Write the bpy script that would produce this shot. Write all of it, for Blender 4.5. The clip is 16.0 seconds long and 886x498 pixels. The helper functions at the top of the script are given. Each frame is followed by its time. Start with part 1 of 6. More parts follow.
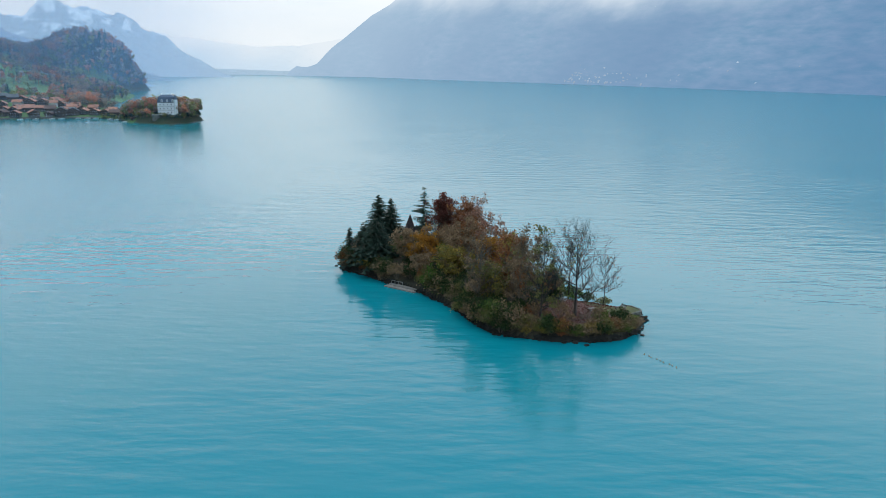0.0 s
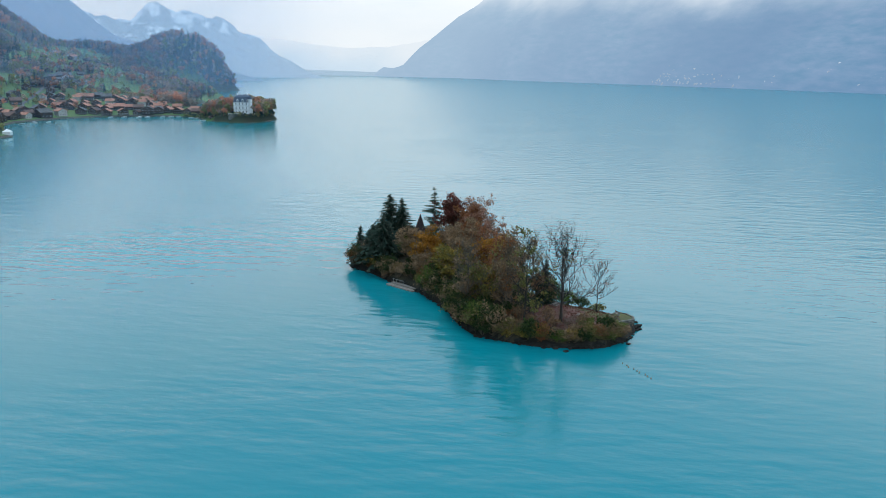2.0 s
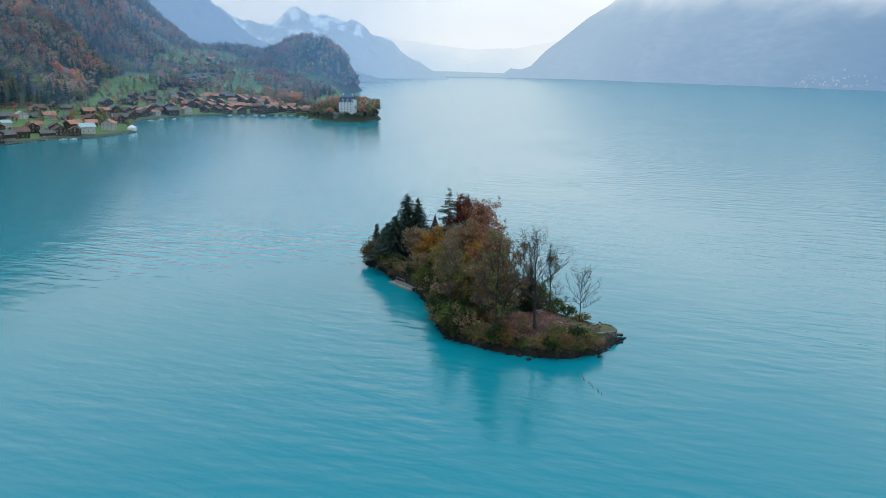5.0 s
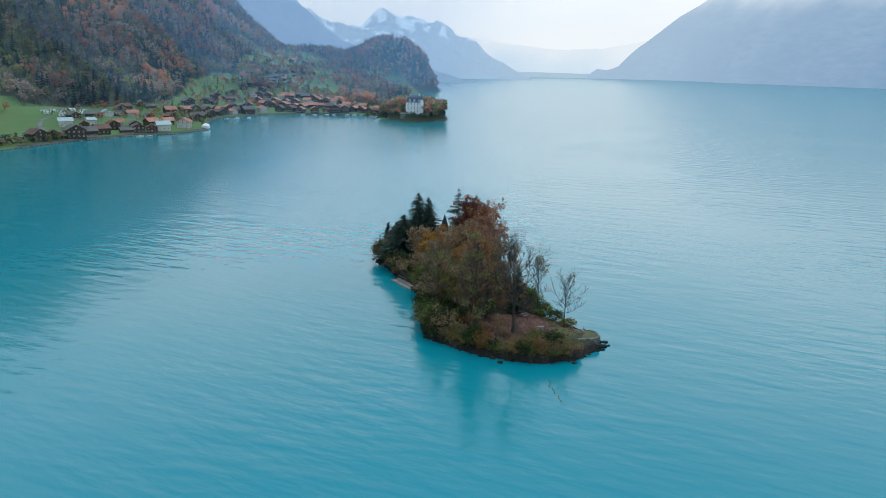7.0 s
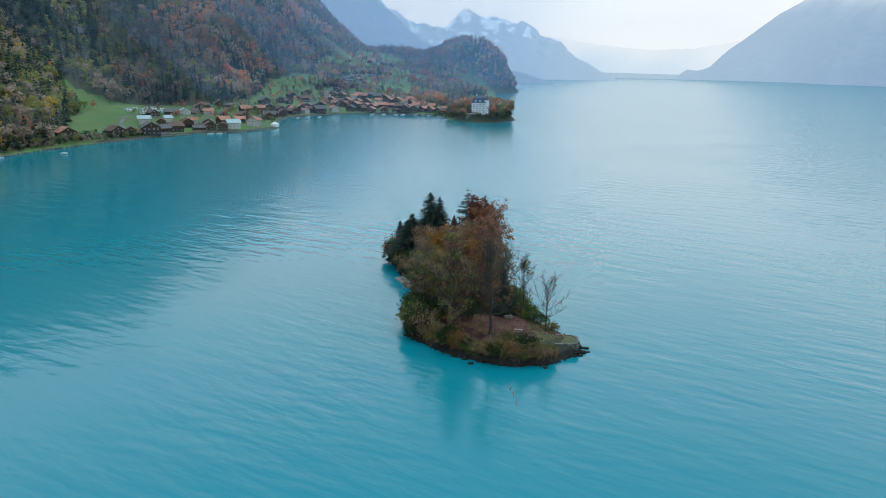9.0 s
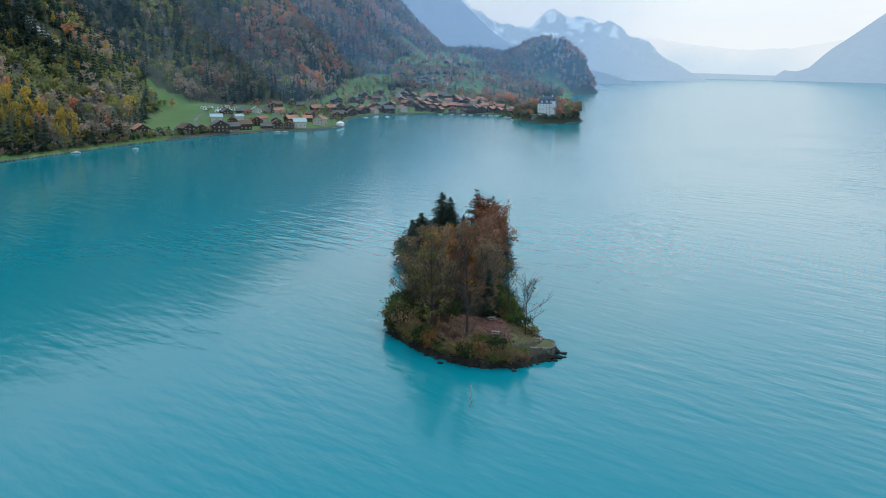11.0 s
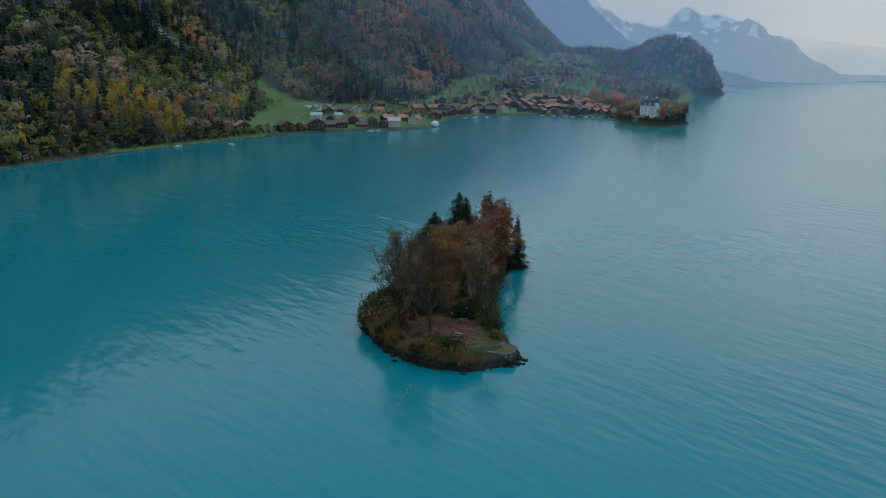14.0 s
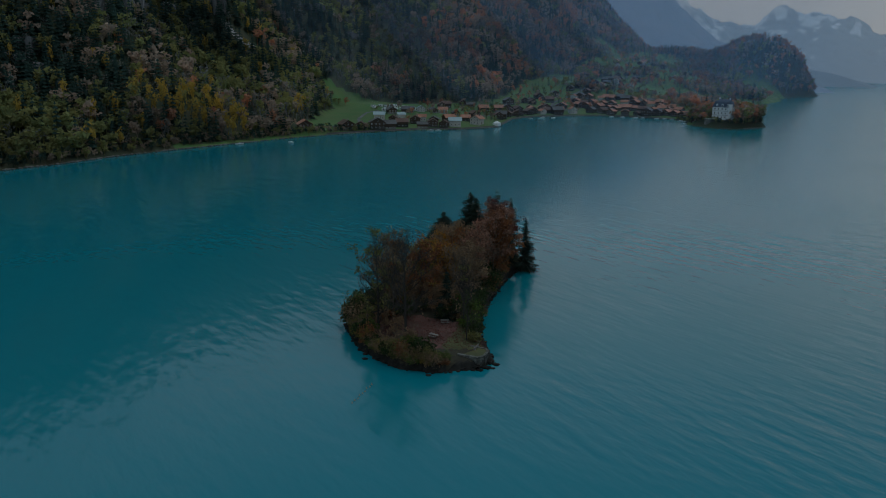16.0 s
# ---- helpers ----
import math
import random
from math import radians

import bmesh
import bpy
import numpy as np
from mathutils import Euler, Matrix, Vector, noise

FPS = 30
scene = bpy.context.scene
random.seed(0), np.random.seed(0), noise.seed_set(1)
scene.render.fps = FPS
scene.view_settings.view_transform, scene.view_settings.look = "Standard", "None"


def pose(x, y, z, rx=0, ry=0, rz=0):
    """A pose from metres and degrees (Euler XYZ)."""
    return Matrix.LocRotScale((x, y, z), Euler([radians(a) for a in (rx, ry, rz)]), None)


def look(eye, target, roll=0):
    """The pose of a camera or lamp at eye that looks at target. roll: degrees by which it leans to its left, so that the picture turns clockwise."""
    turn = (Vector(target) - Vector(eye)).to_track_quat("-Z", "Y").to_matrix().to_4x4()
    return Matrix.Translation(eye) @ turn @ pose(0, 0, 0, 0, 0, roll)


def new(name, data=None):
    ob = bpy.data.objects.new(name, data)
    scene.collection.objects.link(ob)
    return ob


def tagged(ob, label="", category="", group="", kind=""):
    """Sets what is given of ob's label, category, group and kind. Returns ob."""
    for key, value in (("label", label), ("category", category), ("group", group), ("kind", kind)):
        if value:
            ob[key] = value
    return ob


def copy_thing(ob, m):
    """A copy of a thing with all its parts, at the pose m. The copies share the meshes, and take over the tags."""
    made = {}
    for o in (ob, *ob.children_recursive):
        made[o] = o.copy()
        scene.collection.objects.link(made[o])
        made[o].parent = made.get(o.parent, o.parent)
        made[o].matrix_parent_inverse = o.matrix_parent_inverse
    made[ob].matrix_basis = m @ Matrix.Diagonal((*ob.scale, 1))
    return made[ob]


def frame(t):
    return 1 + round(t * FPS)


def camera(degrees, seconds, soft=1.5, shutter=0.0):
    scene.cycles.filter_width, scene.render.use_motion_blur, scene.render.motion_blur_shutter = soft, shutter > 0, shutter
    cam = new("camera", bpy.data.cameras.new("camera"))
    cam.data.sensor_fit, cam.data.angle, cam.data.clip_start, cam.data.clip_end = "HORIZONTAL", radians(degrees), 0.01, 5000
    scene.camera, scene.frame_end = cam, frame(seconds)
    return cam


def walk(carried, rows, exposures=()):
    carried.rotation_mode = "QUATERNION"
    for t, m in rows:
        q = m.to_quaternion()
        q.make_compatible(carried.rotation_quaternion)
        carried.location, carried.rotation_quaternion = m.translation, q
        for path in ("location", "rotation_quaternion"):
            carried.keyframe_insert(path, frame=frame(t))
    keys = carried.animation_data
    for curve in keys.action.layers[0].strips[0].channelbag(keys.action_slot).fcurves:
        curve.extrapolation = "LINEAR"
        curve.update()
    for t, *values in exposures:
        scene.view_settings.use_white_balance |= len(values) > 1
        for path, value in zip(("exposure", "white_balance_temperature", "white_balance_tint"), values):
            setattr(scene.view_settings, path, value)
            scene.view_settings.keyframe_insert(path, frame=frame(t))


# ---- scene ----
cam = camera(64.21, 16.0, soft=0.9)
PATH = [
    (0, (0.00, 0.00, 60.00), (0.00, 193.68, 10.14), 0.89),
    (0.5, (5.76, -0.15, 60.09), (-0.15, 193.44, 10.20), 0.88),
    (1, (11.52, -0.02, 60.17), (-0.29, 193.29, 10.26), 0.87),
    (1.5, (17.28, 0.35, 60.26), (-0.43, 193.20, 10.31), 0.87),
    (2, (23.03, 0.95, 60.33), (-0.56, 193.16, 10.36), 0.86),
    (2.5, (28.76, 1.75, 60.41), (-0.68, 193.15, 10.40), 0.85),
    (3, (34.47, 2.74, 60.47), (-0.79, 193.14, 10.44), 0.84),
    (3.5, (40.16, 3.91, 60.54), (-0.89, 193.14, 10.48), 0.83),
    (4, (45.81, 5.24, 60.60), (-0.98, 193.13, 10.51), 0.82),
    (4.5, (51.42, 6.74, 60.65), (-1.05, 193.11, 10.54), 0.81),
    (5, (56.98, 8.38, 60.70), (-1.11, 193.07, 10.56), 0.80),
    (5.5, (62.50, 10.18, 60.75), (-1.16, 193.02, 10.58), 0.79),
    (6, (67.96, 12.12, 60.79), (-1.20, 192.94, 10.59), 0.78),
    (6.5, (73.36, 14.20, 60.83), (-1.23, 192.85, 10.60), 0.77),
    (7, (78.69, 16.44, 60.87), (-1.25, 192.74, 10.61), 0.76),
    (7.5, (83.95, 18.81, 60.90), (-1.26, 192.63, 10.61), 0.75),
    (8, (89.13, 21.34, 60.92), (-1.27, 192.50, 10.61), 0.74),
    (8.5, (94.23, 24.02, 60.94), (-1.27, 192.38, 10.60), 0.73),
    (9, (99.24, 26.86, 60.96), (-1.27, 192.26, 10.59), 0.72),
    (9.5, (104.16, 29.84, 60.98), (-1.27, 192.15, 10.58), 0.71),
    (10, (108.98, 32.99, 60.98), (-1.27, 192.06, 10.56), 0.70),
    (10.5, (113.68, 36.30, 60.99), (-1.28, 191.98, 10.53), 0.69),
    (11, (118.27, 39.77, 60.99), (-1.30, 191.93, 10.51), 0.68),
    (11.5, (122.74, 43.39, 60.99), (-1.33, 191.90, 10.48), 0.67),
    (12, (127.08, 47.18, 60.98), (-1.37, 191.91, 10.44), 0.66),
    (12.5, (131.28, 51.12, 60.97), (-1.44, 191.94, 10.40), 0.66),
    (13, (135.33, 55.21, 60.95), (-1.52, 192.00, 10.35), 0.65),
    (13.5, (139.23, 59.44, 60.93), (-1.64, 192.08, 10.30), 0.64),
    (14, (142.96, 63.80, 60.90), (-1.78, 192.19, 10.25), 0.63),
    (14.5, (146.51, 68.29, 60.87), (-1.97, 192.32, 10.19), 0.62),
    (15, (149.87, 72.88, 60.84), (-2.20, 192.47, 10.13), 0.61),
    (15.5, (153.04, 77.55, 60.80), (-2.49, 192.61, 10.07), 0.60),
    (16, (155.99, 82.29, 60.76), (-2.83, 192.74, 10.00), 0.59),
]
walk(cam, [(t, look(eye, target, roll)) for t, eye, target, roll in PATH],
     exposures=[(0, 0.0), (11.8, 0.0), (12.5, -0.20), (13.0, -0.36), (13.5, -0.54), (14.0, -0.74), (14.5, -0.96), (15.0, -1.19), (15.5, -1.44), (16.0, -1.7)])

# ---- sky and light: a bright overcast day ----
SUN_ELEVATION, SUN_AZIMUTH = radians(72), radians(-20)
world = bpy.data.worlds.new("overcast_sky")
scene.world = world
world.use_nodes = True
wn, wl = world.node_tree.nodes, world.node_tree.links
wn.clear()
w_out = wn.new("ShaderNodeOutputWorld")
w_sky = wn.new("ShaderNodeTexSky")
w_sky.sky_type, w_sky.sun_disc = "NISHITA", False
w_sky.sun_elevation, w_sky.sun_rotation = SUN_ELEVATION, SUN_AZIMUTH
w_clear = wn.new("ShaderNodeBackground")
w_clear.inputs["Strength"].default_value = 0.10
wl.new(w_sky.outputs[0], w_clear.inputs["Color"])
w_co = wn.new("ShaderNodeTexCoord")
w_map = wn.new("ShaderNodeMapping")
w_map.inputs["Scale"].default_value = (2.2, 2.2, 9.0)
wl.new(w_co.outputs["Generated"], w_map.inputs["Vector"])
w_noise = wn.new("ShaderNodeTexNoise")
w_noise.inputs["Scale"].default_value = 1.6
w_noise.inputs["Detail"].default_value = 6.0
w_noise.inputs["Roughness"].default_value = 0.55
wl.new(w_map.outputs[0], w_noise.inputs["Vector"])
w_ramp = wn.new("ShaderNodeValToRGB")
w_ramp.color_ramp.elements[0].position, w_ramp.color_ramp.elements[0].color = 0.32, (0.66, 0.76, 0.87, 1)
w_ramp.color_ramp.elements[1].position, w_ramp.color_ramp.elements[1].color = 0.56, (0.885, 0.905, 0.93, 1)
wl.new(w_noise.outputs["Fac"], w_ramp.inputs["Fac"])
w_cloud = wn.new("ShaderNodeBackground")
w_cloud.inputs["Strength"].default_value = 1.55
# the cloud cover is white low over the valley and a deeper blue-grey overhead
w_sep = wn.new("ShaderNodeSeparateXYZ")
wl.new(w_co.outputs["Generated"], w_sep.inputs[0])
w_high = wn.new("ShaderNodeMapRange")
w_high.interpolation_type = "SMOOTHSTEP"
for w_key, w_value in (("From Min", 0.27), ("From Max", 0.62), ("To Min", 0.0), ("To Max", 0.9)):
    w_high.inputs[w_key].default_value = w_value
wl.new(w_sep.outputs["Z"], w_high.inputs["Value"])
w_tone = wn.new("ShaderNodeMix")
w_tone.data_type = "RGBA"
w_tone.inputs["B"].default_value = (0.26, 0.54, 0.80, 1)
wl.new(w_high.outputs[0], w_tone.inputs["Factor"])
w_low = wn.new("ShaderNodeMapRange")
w_low.interpolation_type = "SMOOTHSTEP"
for w_key, w_value in (("From Min", 0.04), ("From Max", 0.24), ("To Min", 0.8), ("To Max", 0.0)):
    w_low.inputs[w_key].default_value = w_value
wl.new(w_sep.outputs["Z"], w_low.inputs["Value"])
w_haze = wn.new("ShaderNodeMix")
w_haze.data_type = "RGBA"
w_haze.inputs["B"].default_value = (0.51, 0.555, 0.59, 1)
wl.new(w_low.outputs[0], w_haze.inputs["Factor"])
wl.new(w_ramp.outputs["Color"], w_haze.inputs["A"])
wl.new(w_haze.outputs["Result"], w_tone.inputs["A"])
wl.new(w_tone.outputs["Result"], w_cloud.inputs["Color"])
w_mix = wn.new("ShaderNodeMixShader")
w_mix.inputs["Fac"].default_value = 0.93
wl.new(w_clear.outputs[0], w_mix.inputs[1])
wl.new(w_cloud.outputs[0], w_mix.inputs[2])
wl.new(w_mix.outputs[0], w_out.inputs["Surface"])

sun_data = bpy.data.lights.new("sun", "SUN")
sun_data.energy, sun_data.angle, sun_data.color = 1.6, radians(45), (1.0, 0.98, 0.95)
sun = new("sun", sun_data)
sun.matrix_world = look((400 * math.sin(SUN_AZIMUTH) * math.cos(SUN_ELEVATION), 400 * math.cos(SUN_AZIMUTH) * math.cos(SUN_ELEVATION), 400 * math.sin(SUN_ELEVATION)), (0, 0, 0))
scene.view_settings.exposure = 0.0


# ---- materials ----
def material(name, color, other=None, scale=1.0, rough=0.85, bump=0.0, bump_scale=None, metal=0.0, island=0.0, big=0.0, spec=0.3, stretch=(1, 1, 1), each=0.0):
    """A surface of two colours mixed by fine noise, with broad stains (big), fine relief, and a change from piece to piece (island)."""
    m = bpy.data.materials.new(name)
    m.use_nodes = True
    n, l = m.node_tree.nodes, m.node_tree.links
    b = n["Principled BSDF"]
    b.inputs["Roughness"].default_value, b.inputs["Metallic"].default_value = rough, metal
    b.inputs["Specular IOR Level"].default_value = spec
    geo = n.new("ShaderNodeNewGeometry")
    mp = n.new("ShaderNodeMapping")
    mp.inputs["Scale"].default_value = stretch
    l.new(geo.outputs["Position"], mp.inputs["Vector"])
    t = n.new("ShaderNodeTexNoise")
    t.inputs["Scale"].default_value, t.inputs["Detail"].default_value = scale, 5.0
    l.new(mp.outputs[0], t.inputs["Vector"])
    r = n.new("ShaderNodeMapRange")
    r.inputs["From Min"].default_value, r.inputs["From Max"].default_value = 0.3, 0.7
    l.new(t.outputs["Fac"], r.inputs["Value"])
    mix = n.new("ShaderNodeMix")
    mix.data_type = "RGBA"
    mix.inputs["A"].default_value, mix.inputs["B"].default_value = (*color, 1), (*(other or [c * 0.6 for c in color]), 1)
    l.new(r.outputs[0], mix.inputs["Factor"])
    last = mix.outputs["Result"]
    hsv = n.new("ShaderNodeHueSaturation")
    l.new(last, hsv.inputs["Color"])
    if island:
        v = n.new("ShaderNodeMapRange")
        v.inputs["To Min"].default_value, v.inputs["To Max"].default_value = 1 - island, 1 + island
        l.new(geo.outputs["Random Per Island"], v.inputs["Value"])
        l.new(v.outputs[0], hsv.inputs["Value"])
    if each:
        info, v = n.new("ShaderNodeObjectInfo"), n.new("ShaderNodeMapRange")
        v.inputs["To Min"].default_value, v.inputs["To Max"].default_value = 1 - each, 1 + each
        l.new(info.outputs["Random"], v.inputs["Value"])
        l.new(v.outputs[0], hsv.inputs["Value"])
    last = hsv.outputs[0]
    if big:
        t2 = n.new("ShaderNodeTexNoise")
        t2.inputs["Scale"].default_value, t2.inputs["Detail"].default_value = scale * 0.13, 3.0
        l.new(geo.outputs["Position"], t2.inputs["Vector"])
        r2 = n.new("ShaderNodeMapRange")
        r2.inputs["From Min"].default_value, r2.inputs["From Max"].default_value = 0.35, 0.65
        r2.inputs["To Min"].default_value, r2.inputs["To Max"].default_value = 1 - big, 1 + big
        l.new(t2.outputs["Fac"], r2.inputs["Value"])
        h2 = n.new("ShaderNodeHueSaturation")
        l.new(last, h2.inputs["Color"])
        l.new(r2.outputs[0], h2.inputs["Value"])
        last = h2.outputs[0]
    l.new(last, b.inputs["Base Color"])
    if bump:
        bt = n.new("ShaderNodeTexNoise")
        bt.inputs["Scale"].default_value, bt.inputs["Detail"].default_value = bump_scale or scale * 3, 4.0
        l.new(mp.outputs[0], bt.inputs["Vector"])
        bn = n.new("ShaderNodeBump")
        bn.inputs["Strength"].default_value, bn.inputs["Distance"].default_value = 0.6, bump
        l.new(bt.outputs["Fac"], bn.inputs["Height"])
        l.new(bn.outputs[0], b.inputs["Normal"])
    return m


def leafy(name, color, other, share=0.45, **more):
    """Leaves: a dull face that also passes light through."""
    m = material(name, color, other, **more)
    n, l = m.node_tree.nodes, m.node_tree.links
    b, out = n["Principled BSDF"], n["Material Output"]
    glow = n.new("ShaderNodeBsdfTranslucent")
    l.new(b.inputs["Base Color"].links[0].from_socket, glow.inputs["Color"])
    mx = n.new("ShaderNodeMixShader")
    mx.inputs["Fac"].default_value = share
    l.new(b.outputs[0], mx.inputs[1])
    l.new(glow.outputs[0], mx.inputs[2])
    l.new(mx.outputs[0], out.inputs["Surface"])
    return m


def water_material():
    """Glacial lake water: milky turquoise below a sharp, rippled surface."""
    m = bpy.data.materials.new("lake_water")
    m.use_nodes = True
    n, l = m.node_tree.nodes, m.node_tree.links
    b = n["Principled BSDF"]
    b.inputs["Roughness"].default_value, b.inputs["IOR"].default_value = 0.08, 1.48
    geo = n.new("ShaderNodeNewGeometry")
    tint = n.new("ShaderNodeTexNoise")
    tint.inputs["Scale"].default_value, tint.inputs["Detail"].default_value = 0.006, 3.0
    l.new(geo.outputs["Position"], tint.inputs["Vector"])
    mix = n.new("ShaderNodeMix")
    mix.data_type = "RGBA"
    mix.inputs["A"].default_value, mix.inputs["B"].default_value = (0.0010, 0.162, 0.196, 1), (0.0013, 0.186, 0.220, 1)
    l.new(tint.outputs["Fac"], mix.inputs["Factor"])
    l.new(mix.outputs["Result"], b.inputs["Base Color"])
    # a light breeze roughens the open lake beyond the island
    sep, breeze = n.new("ShaderNodeSeparateXYZ"), n.new("ShaderNodeMapRange")
    breeze.interpolation_type = "SMOOTHSTEP"
    for key, value in (("From Min", 180.0), ("From Max", 620.0), ("To Min", 0.13), ("To Max", 0.17)):
        breeze.inputs[key].default_value = value
    l.new(geo.outputs["Position"], sep.inputs[0])
    l.new(sep.outputs["Y"], breeze.inputs["Value"])
    l.new(breeze.outputs[0], b.inputs["Roughness"])
    heights = []
    for scale, turn, stretch, amount in ((0.20, 24, (0.30, 1.0, 1), 0.80), (0.50, -12, (0.35, 1.0, 1), 0.36), (1.5, 10, (0.4, 1, 1), 0.06)):
        mp = n.new("ShaderNodeMapping")
        mp.inputs["Rotation"].default_value, mp.inputs["Scale"].default_value = (0, 0, radians(turn)), stretch
        l.new(geo.outputs["Position"], mp.inputs["Vector"])
        t = n.new("ShaderNodeTexNoise")
        t.inputs["Scale"].default_value, t.inputs["Detail"].default_value, t.inputs["Roughness"].default_value = scale, 2.0, 0.4
        l.new(mp.outputs[0], t.inputs["Vector"])
        k = n.new("ShaderNodeMath")
        k.operation = "MULTIPLY"
        k.inputs[1].default_value = amount
        l.new(t.outputs["Fac"], k.inputs[0])
        heights.append(k.outputs[0])
    total = heights[0]
    for h in heights[1:]:
        a = n.new("ShaderNodeMath")
        a.operation = "ADD"
        l.new(total, a.inputs[0])
        l.new(h, a.inputs[1])
        total = a.outputs[0]
    calm = n.new("ShaderNodeTexNoise")
    calm.inputs["Scale"].default_value, calm.inputs["Detail"].default_value = 0.012, 3.0
    l.new(geo.outputs["Position"], calm.inputs["Vector"])
    cr = n.new("ShaderNodeMapRange")
    cr.inputs["From Min"].default_value, cr.inputs["From Max"].default_value = 0.38, 0.62
    cr.inputs["To Min"].default_value, cr.inputs["To Max"].default_value = 0.35, 1.0
    l.new(calm.outputs["Fac"], cr.inputs["Value"])
    bn = n.new("ShaderNodeBump")
    bn.inputs["Distance"].default_value = 0.40
    l.new(cr.outputs[0], bn.inputs["Strength"])
    l.new(total, bn.inputs["Height"])
    l.new(bn.outputs[0], b.inputs["Normal"])
    return m


def painted_haze_material(name, low, high, air, share, snow=None, cloud_base=540.0):
    """A far slope of woods and meadows; the haze of kilometres of damp air is painted on as emission."""
    m = material(name, low, high, scale=0.016, rough=1.0, spec=0.0, big=0.6, bump=7.0, bump_scale=0.018, stretch=(1, 1, 3.0))
    n, l = m.node_tree.nodes, m.node_tree.links
    b, out = n["Principled BSDF"], n["Material Output"]
    if snow:
        geo = n.new("ShaderNodeNewGeometry")
        sep = n.new("ShaderNodeSeparateXYZ")
        l.new(geo.outputs["Position"], sep.inputs[0])
        t = n.new("ShaderNodeTexNoise")
        t.inputs["Scale"].default_value, t.inputs["Detail"].default_value = 0.016, 7.0
        l.new(geo.outputs["Position"], t.inputs["Vector"])
        ad = n.new("ShaderNodeMath")
        ad.operation = "MULTIPLY_ADD"
        ad.inputs[1].default_value = 900.0
        l.new(t.outputs["Fac"], ad.inputs[0])
        l.new(sep.outputs["Z"], ad.inputs[2])
        r = n.new("ShaderNodeMapRange")
        r.inputs["From Min"].default_value, r.inputs["From Max"].default_value = snow, snow + 40
        l.new(ad.outputs[0], r.inputs["Value"])
        mx = n.new("ShaderNodeMix")
        mx.data_type = "RGBA"
        mx.inputs["B"].default_value = (0.85, 0.87, 0.9, 1)
        old = b.inputs["Base Color"].links[0].from_socket
        l.new(r.outputs[0], mx.inputs["Factor"])
        l.new(old, mx.inputs["A"])
        l.new(mx.outputs["Result"], b.inputs["Base Color"])
    # painted haze: blue emission whose share and paleness grow along Y
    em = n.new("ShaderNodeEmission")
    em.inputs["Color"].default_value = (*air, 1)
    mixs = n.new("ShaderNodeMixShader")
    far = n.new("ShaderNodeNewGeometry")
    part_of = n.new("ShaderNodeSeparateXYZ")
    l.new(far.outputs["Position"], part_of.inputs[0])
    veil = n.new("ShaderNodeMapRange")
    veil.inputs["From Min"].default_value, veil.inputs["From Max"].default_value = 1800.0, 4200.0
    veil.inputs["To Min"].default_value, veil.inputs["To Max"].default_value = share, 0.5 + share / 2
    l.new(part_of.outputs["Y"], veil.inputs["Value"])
    # cloud painted on the upper slopes as pale emission
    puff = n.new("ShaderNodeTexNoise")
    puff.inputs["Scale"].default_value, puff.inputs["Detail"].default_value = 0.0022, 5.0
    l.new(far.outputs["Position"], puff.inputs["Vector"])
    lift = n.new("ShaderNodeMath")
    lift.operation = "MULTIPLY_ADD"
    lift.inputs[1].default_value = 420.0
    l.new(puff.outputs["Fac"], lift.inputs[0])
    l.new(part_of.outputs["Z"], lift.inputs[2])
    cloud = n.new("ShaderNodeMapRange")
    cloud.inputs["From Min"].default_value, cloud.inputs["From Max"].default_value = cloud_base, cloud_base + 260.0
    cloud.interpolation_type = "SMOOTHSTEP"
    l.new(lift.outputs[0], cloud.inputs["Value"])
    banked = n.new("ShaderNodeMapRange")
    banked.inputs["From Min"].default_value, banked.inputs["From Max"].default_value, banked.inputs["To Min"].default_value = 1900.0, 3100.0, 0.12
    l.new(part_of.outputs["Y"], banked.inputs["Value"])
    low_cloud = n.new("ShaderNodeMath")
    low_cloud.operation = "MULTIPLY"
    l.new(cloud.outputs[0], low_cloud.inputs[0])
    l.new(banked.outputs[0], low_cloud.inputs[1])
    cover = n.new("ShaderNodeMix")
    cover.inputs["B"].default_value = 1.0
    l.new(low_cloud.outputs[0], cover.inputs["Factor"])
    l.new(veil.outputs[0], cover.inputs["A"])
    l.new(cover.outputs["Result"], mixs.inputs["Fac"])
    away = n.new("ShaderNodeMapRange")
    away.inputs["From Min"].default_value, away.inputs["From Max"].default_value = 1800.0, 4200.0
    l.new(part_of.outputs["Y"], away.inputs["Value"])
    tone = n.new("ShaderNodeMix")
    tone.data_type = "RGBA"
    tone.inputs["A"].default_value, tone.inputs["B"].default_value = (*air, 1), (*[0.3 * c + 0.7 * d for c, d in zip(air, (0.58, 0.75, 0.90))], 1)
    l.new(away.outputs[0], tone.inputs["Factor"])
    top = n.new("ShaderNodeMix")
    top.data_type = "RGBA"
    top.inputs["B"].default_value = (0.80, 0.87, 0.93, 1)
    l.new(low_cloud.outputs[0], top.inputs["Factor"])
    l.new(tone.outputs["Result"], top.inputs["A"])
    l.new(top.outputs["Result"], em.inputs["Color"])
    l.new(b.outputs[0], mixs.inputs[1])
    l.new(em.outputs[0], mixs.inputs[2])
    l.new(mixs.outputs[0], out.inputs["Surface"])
    return m


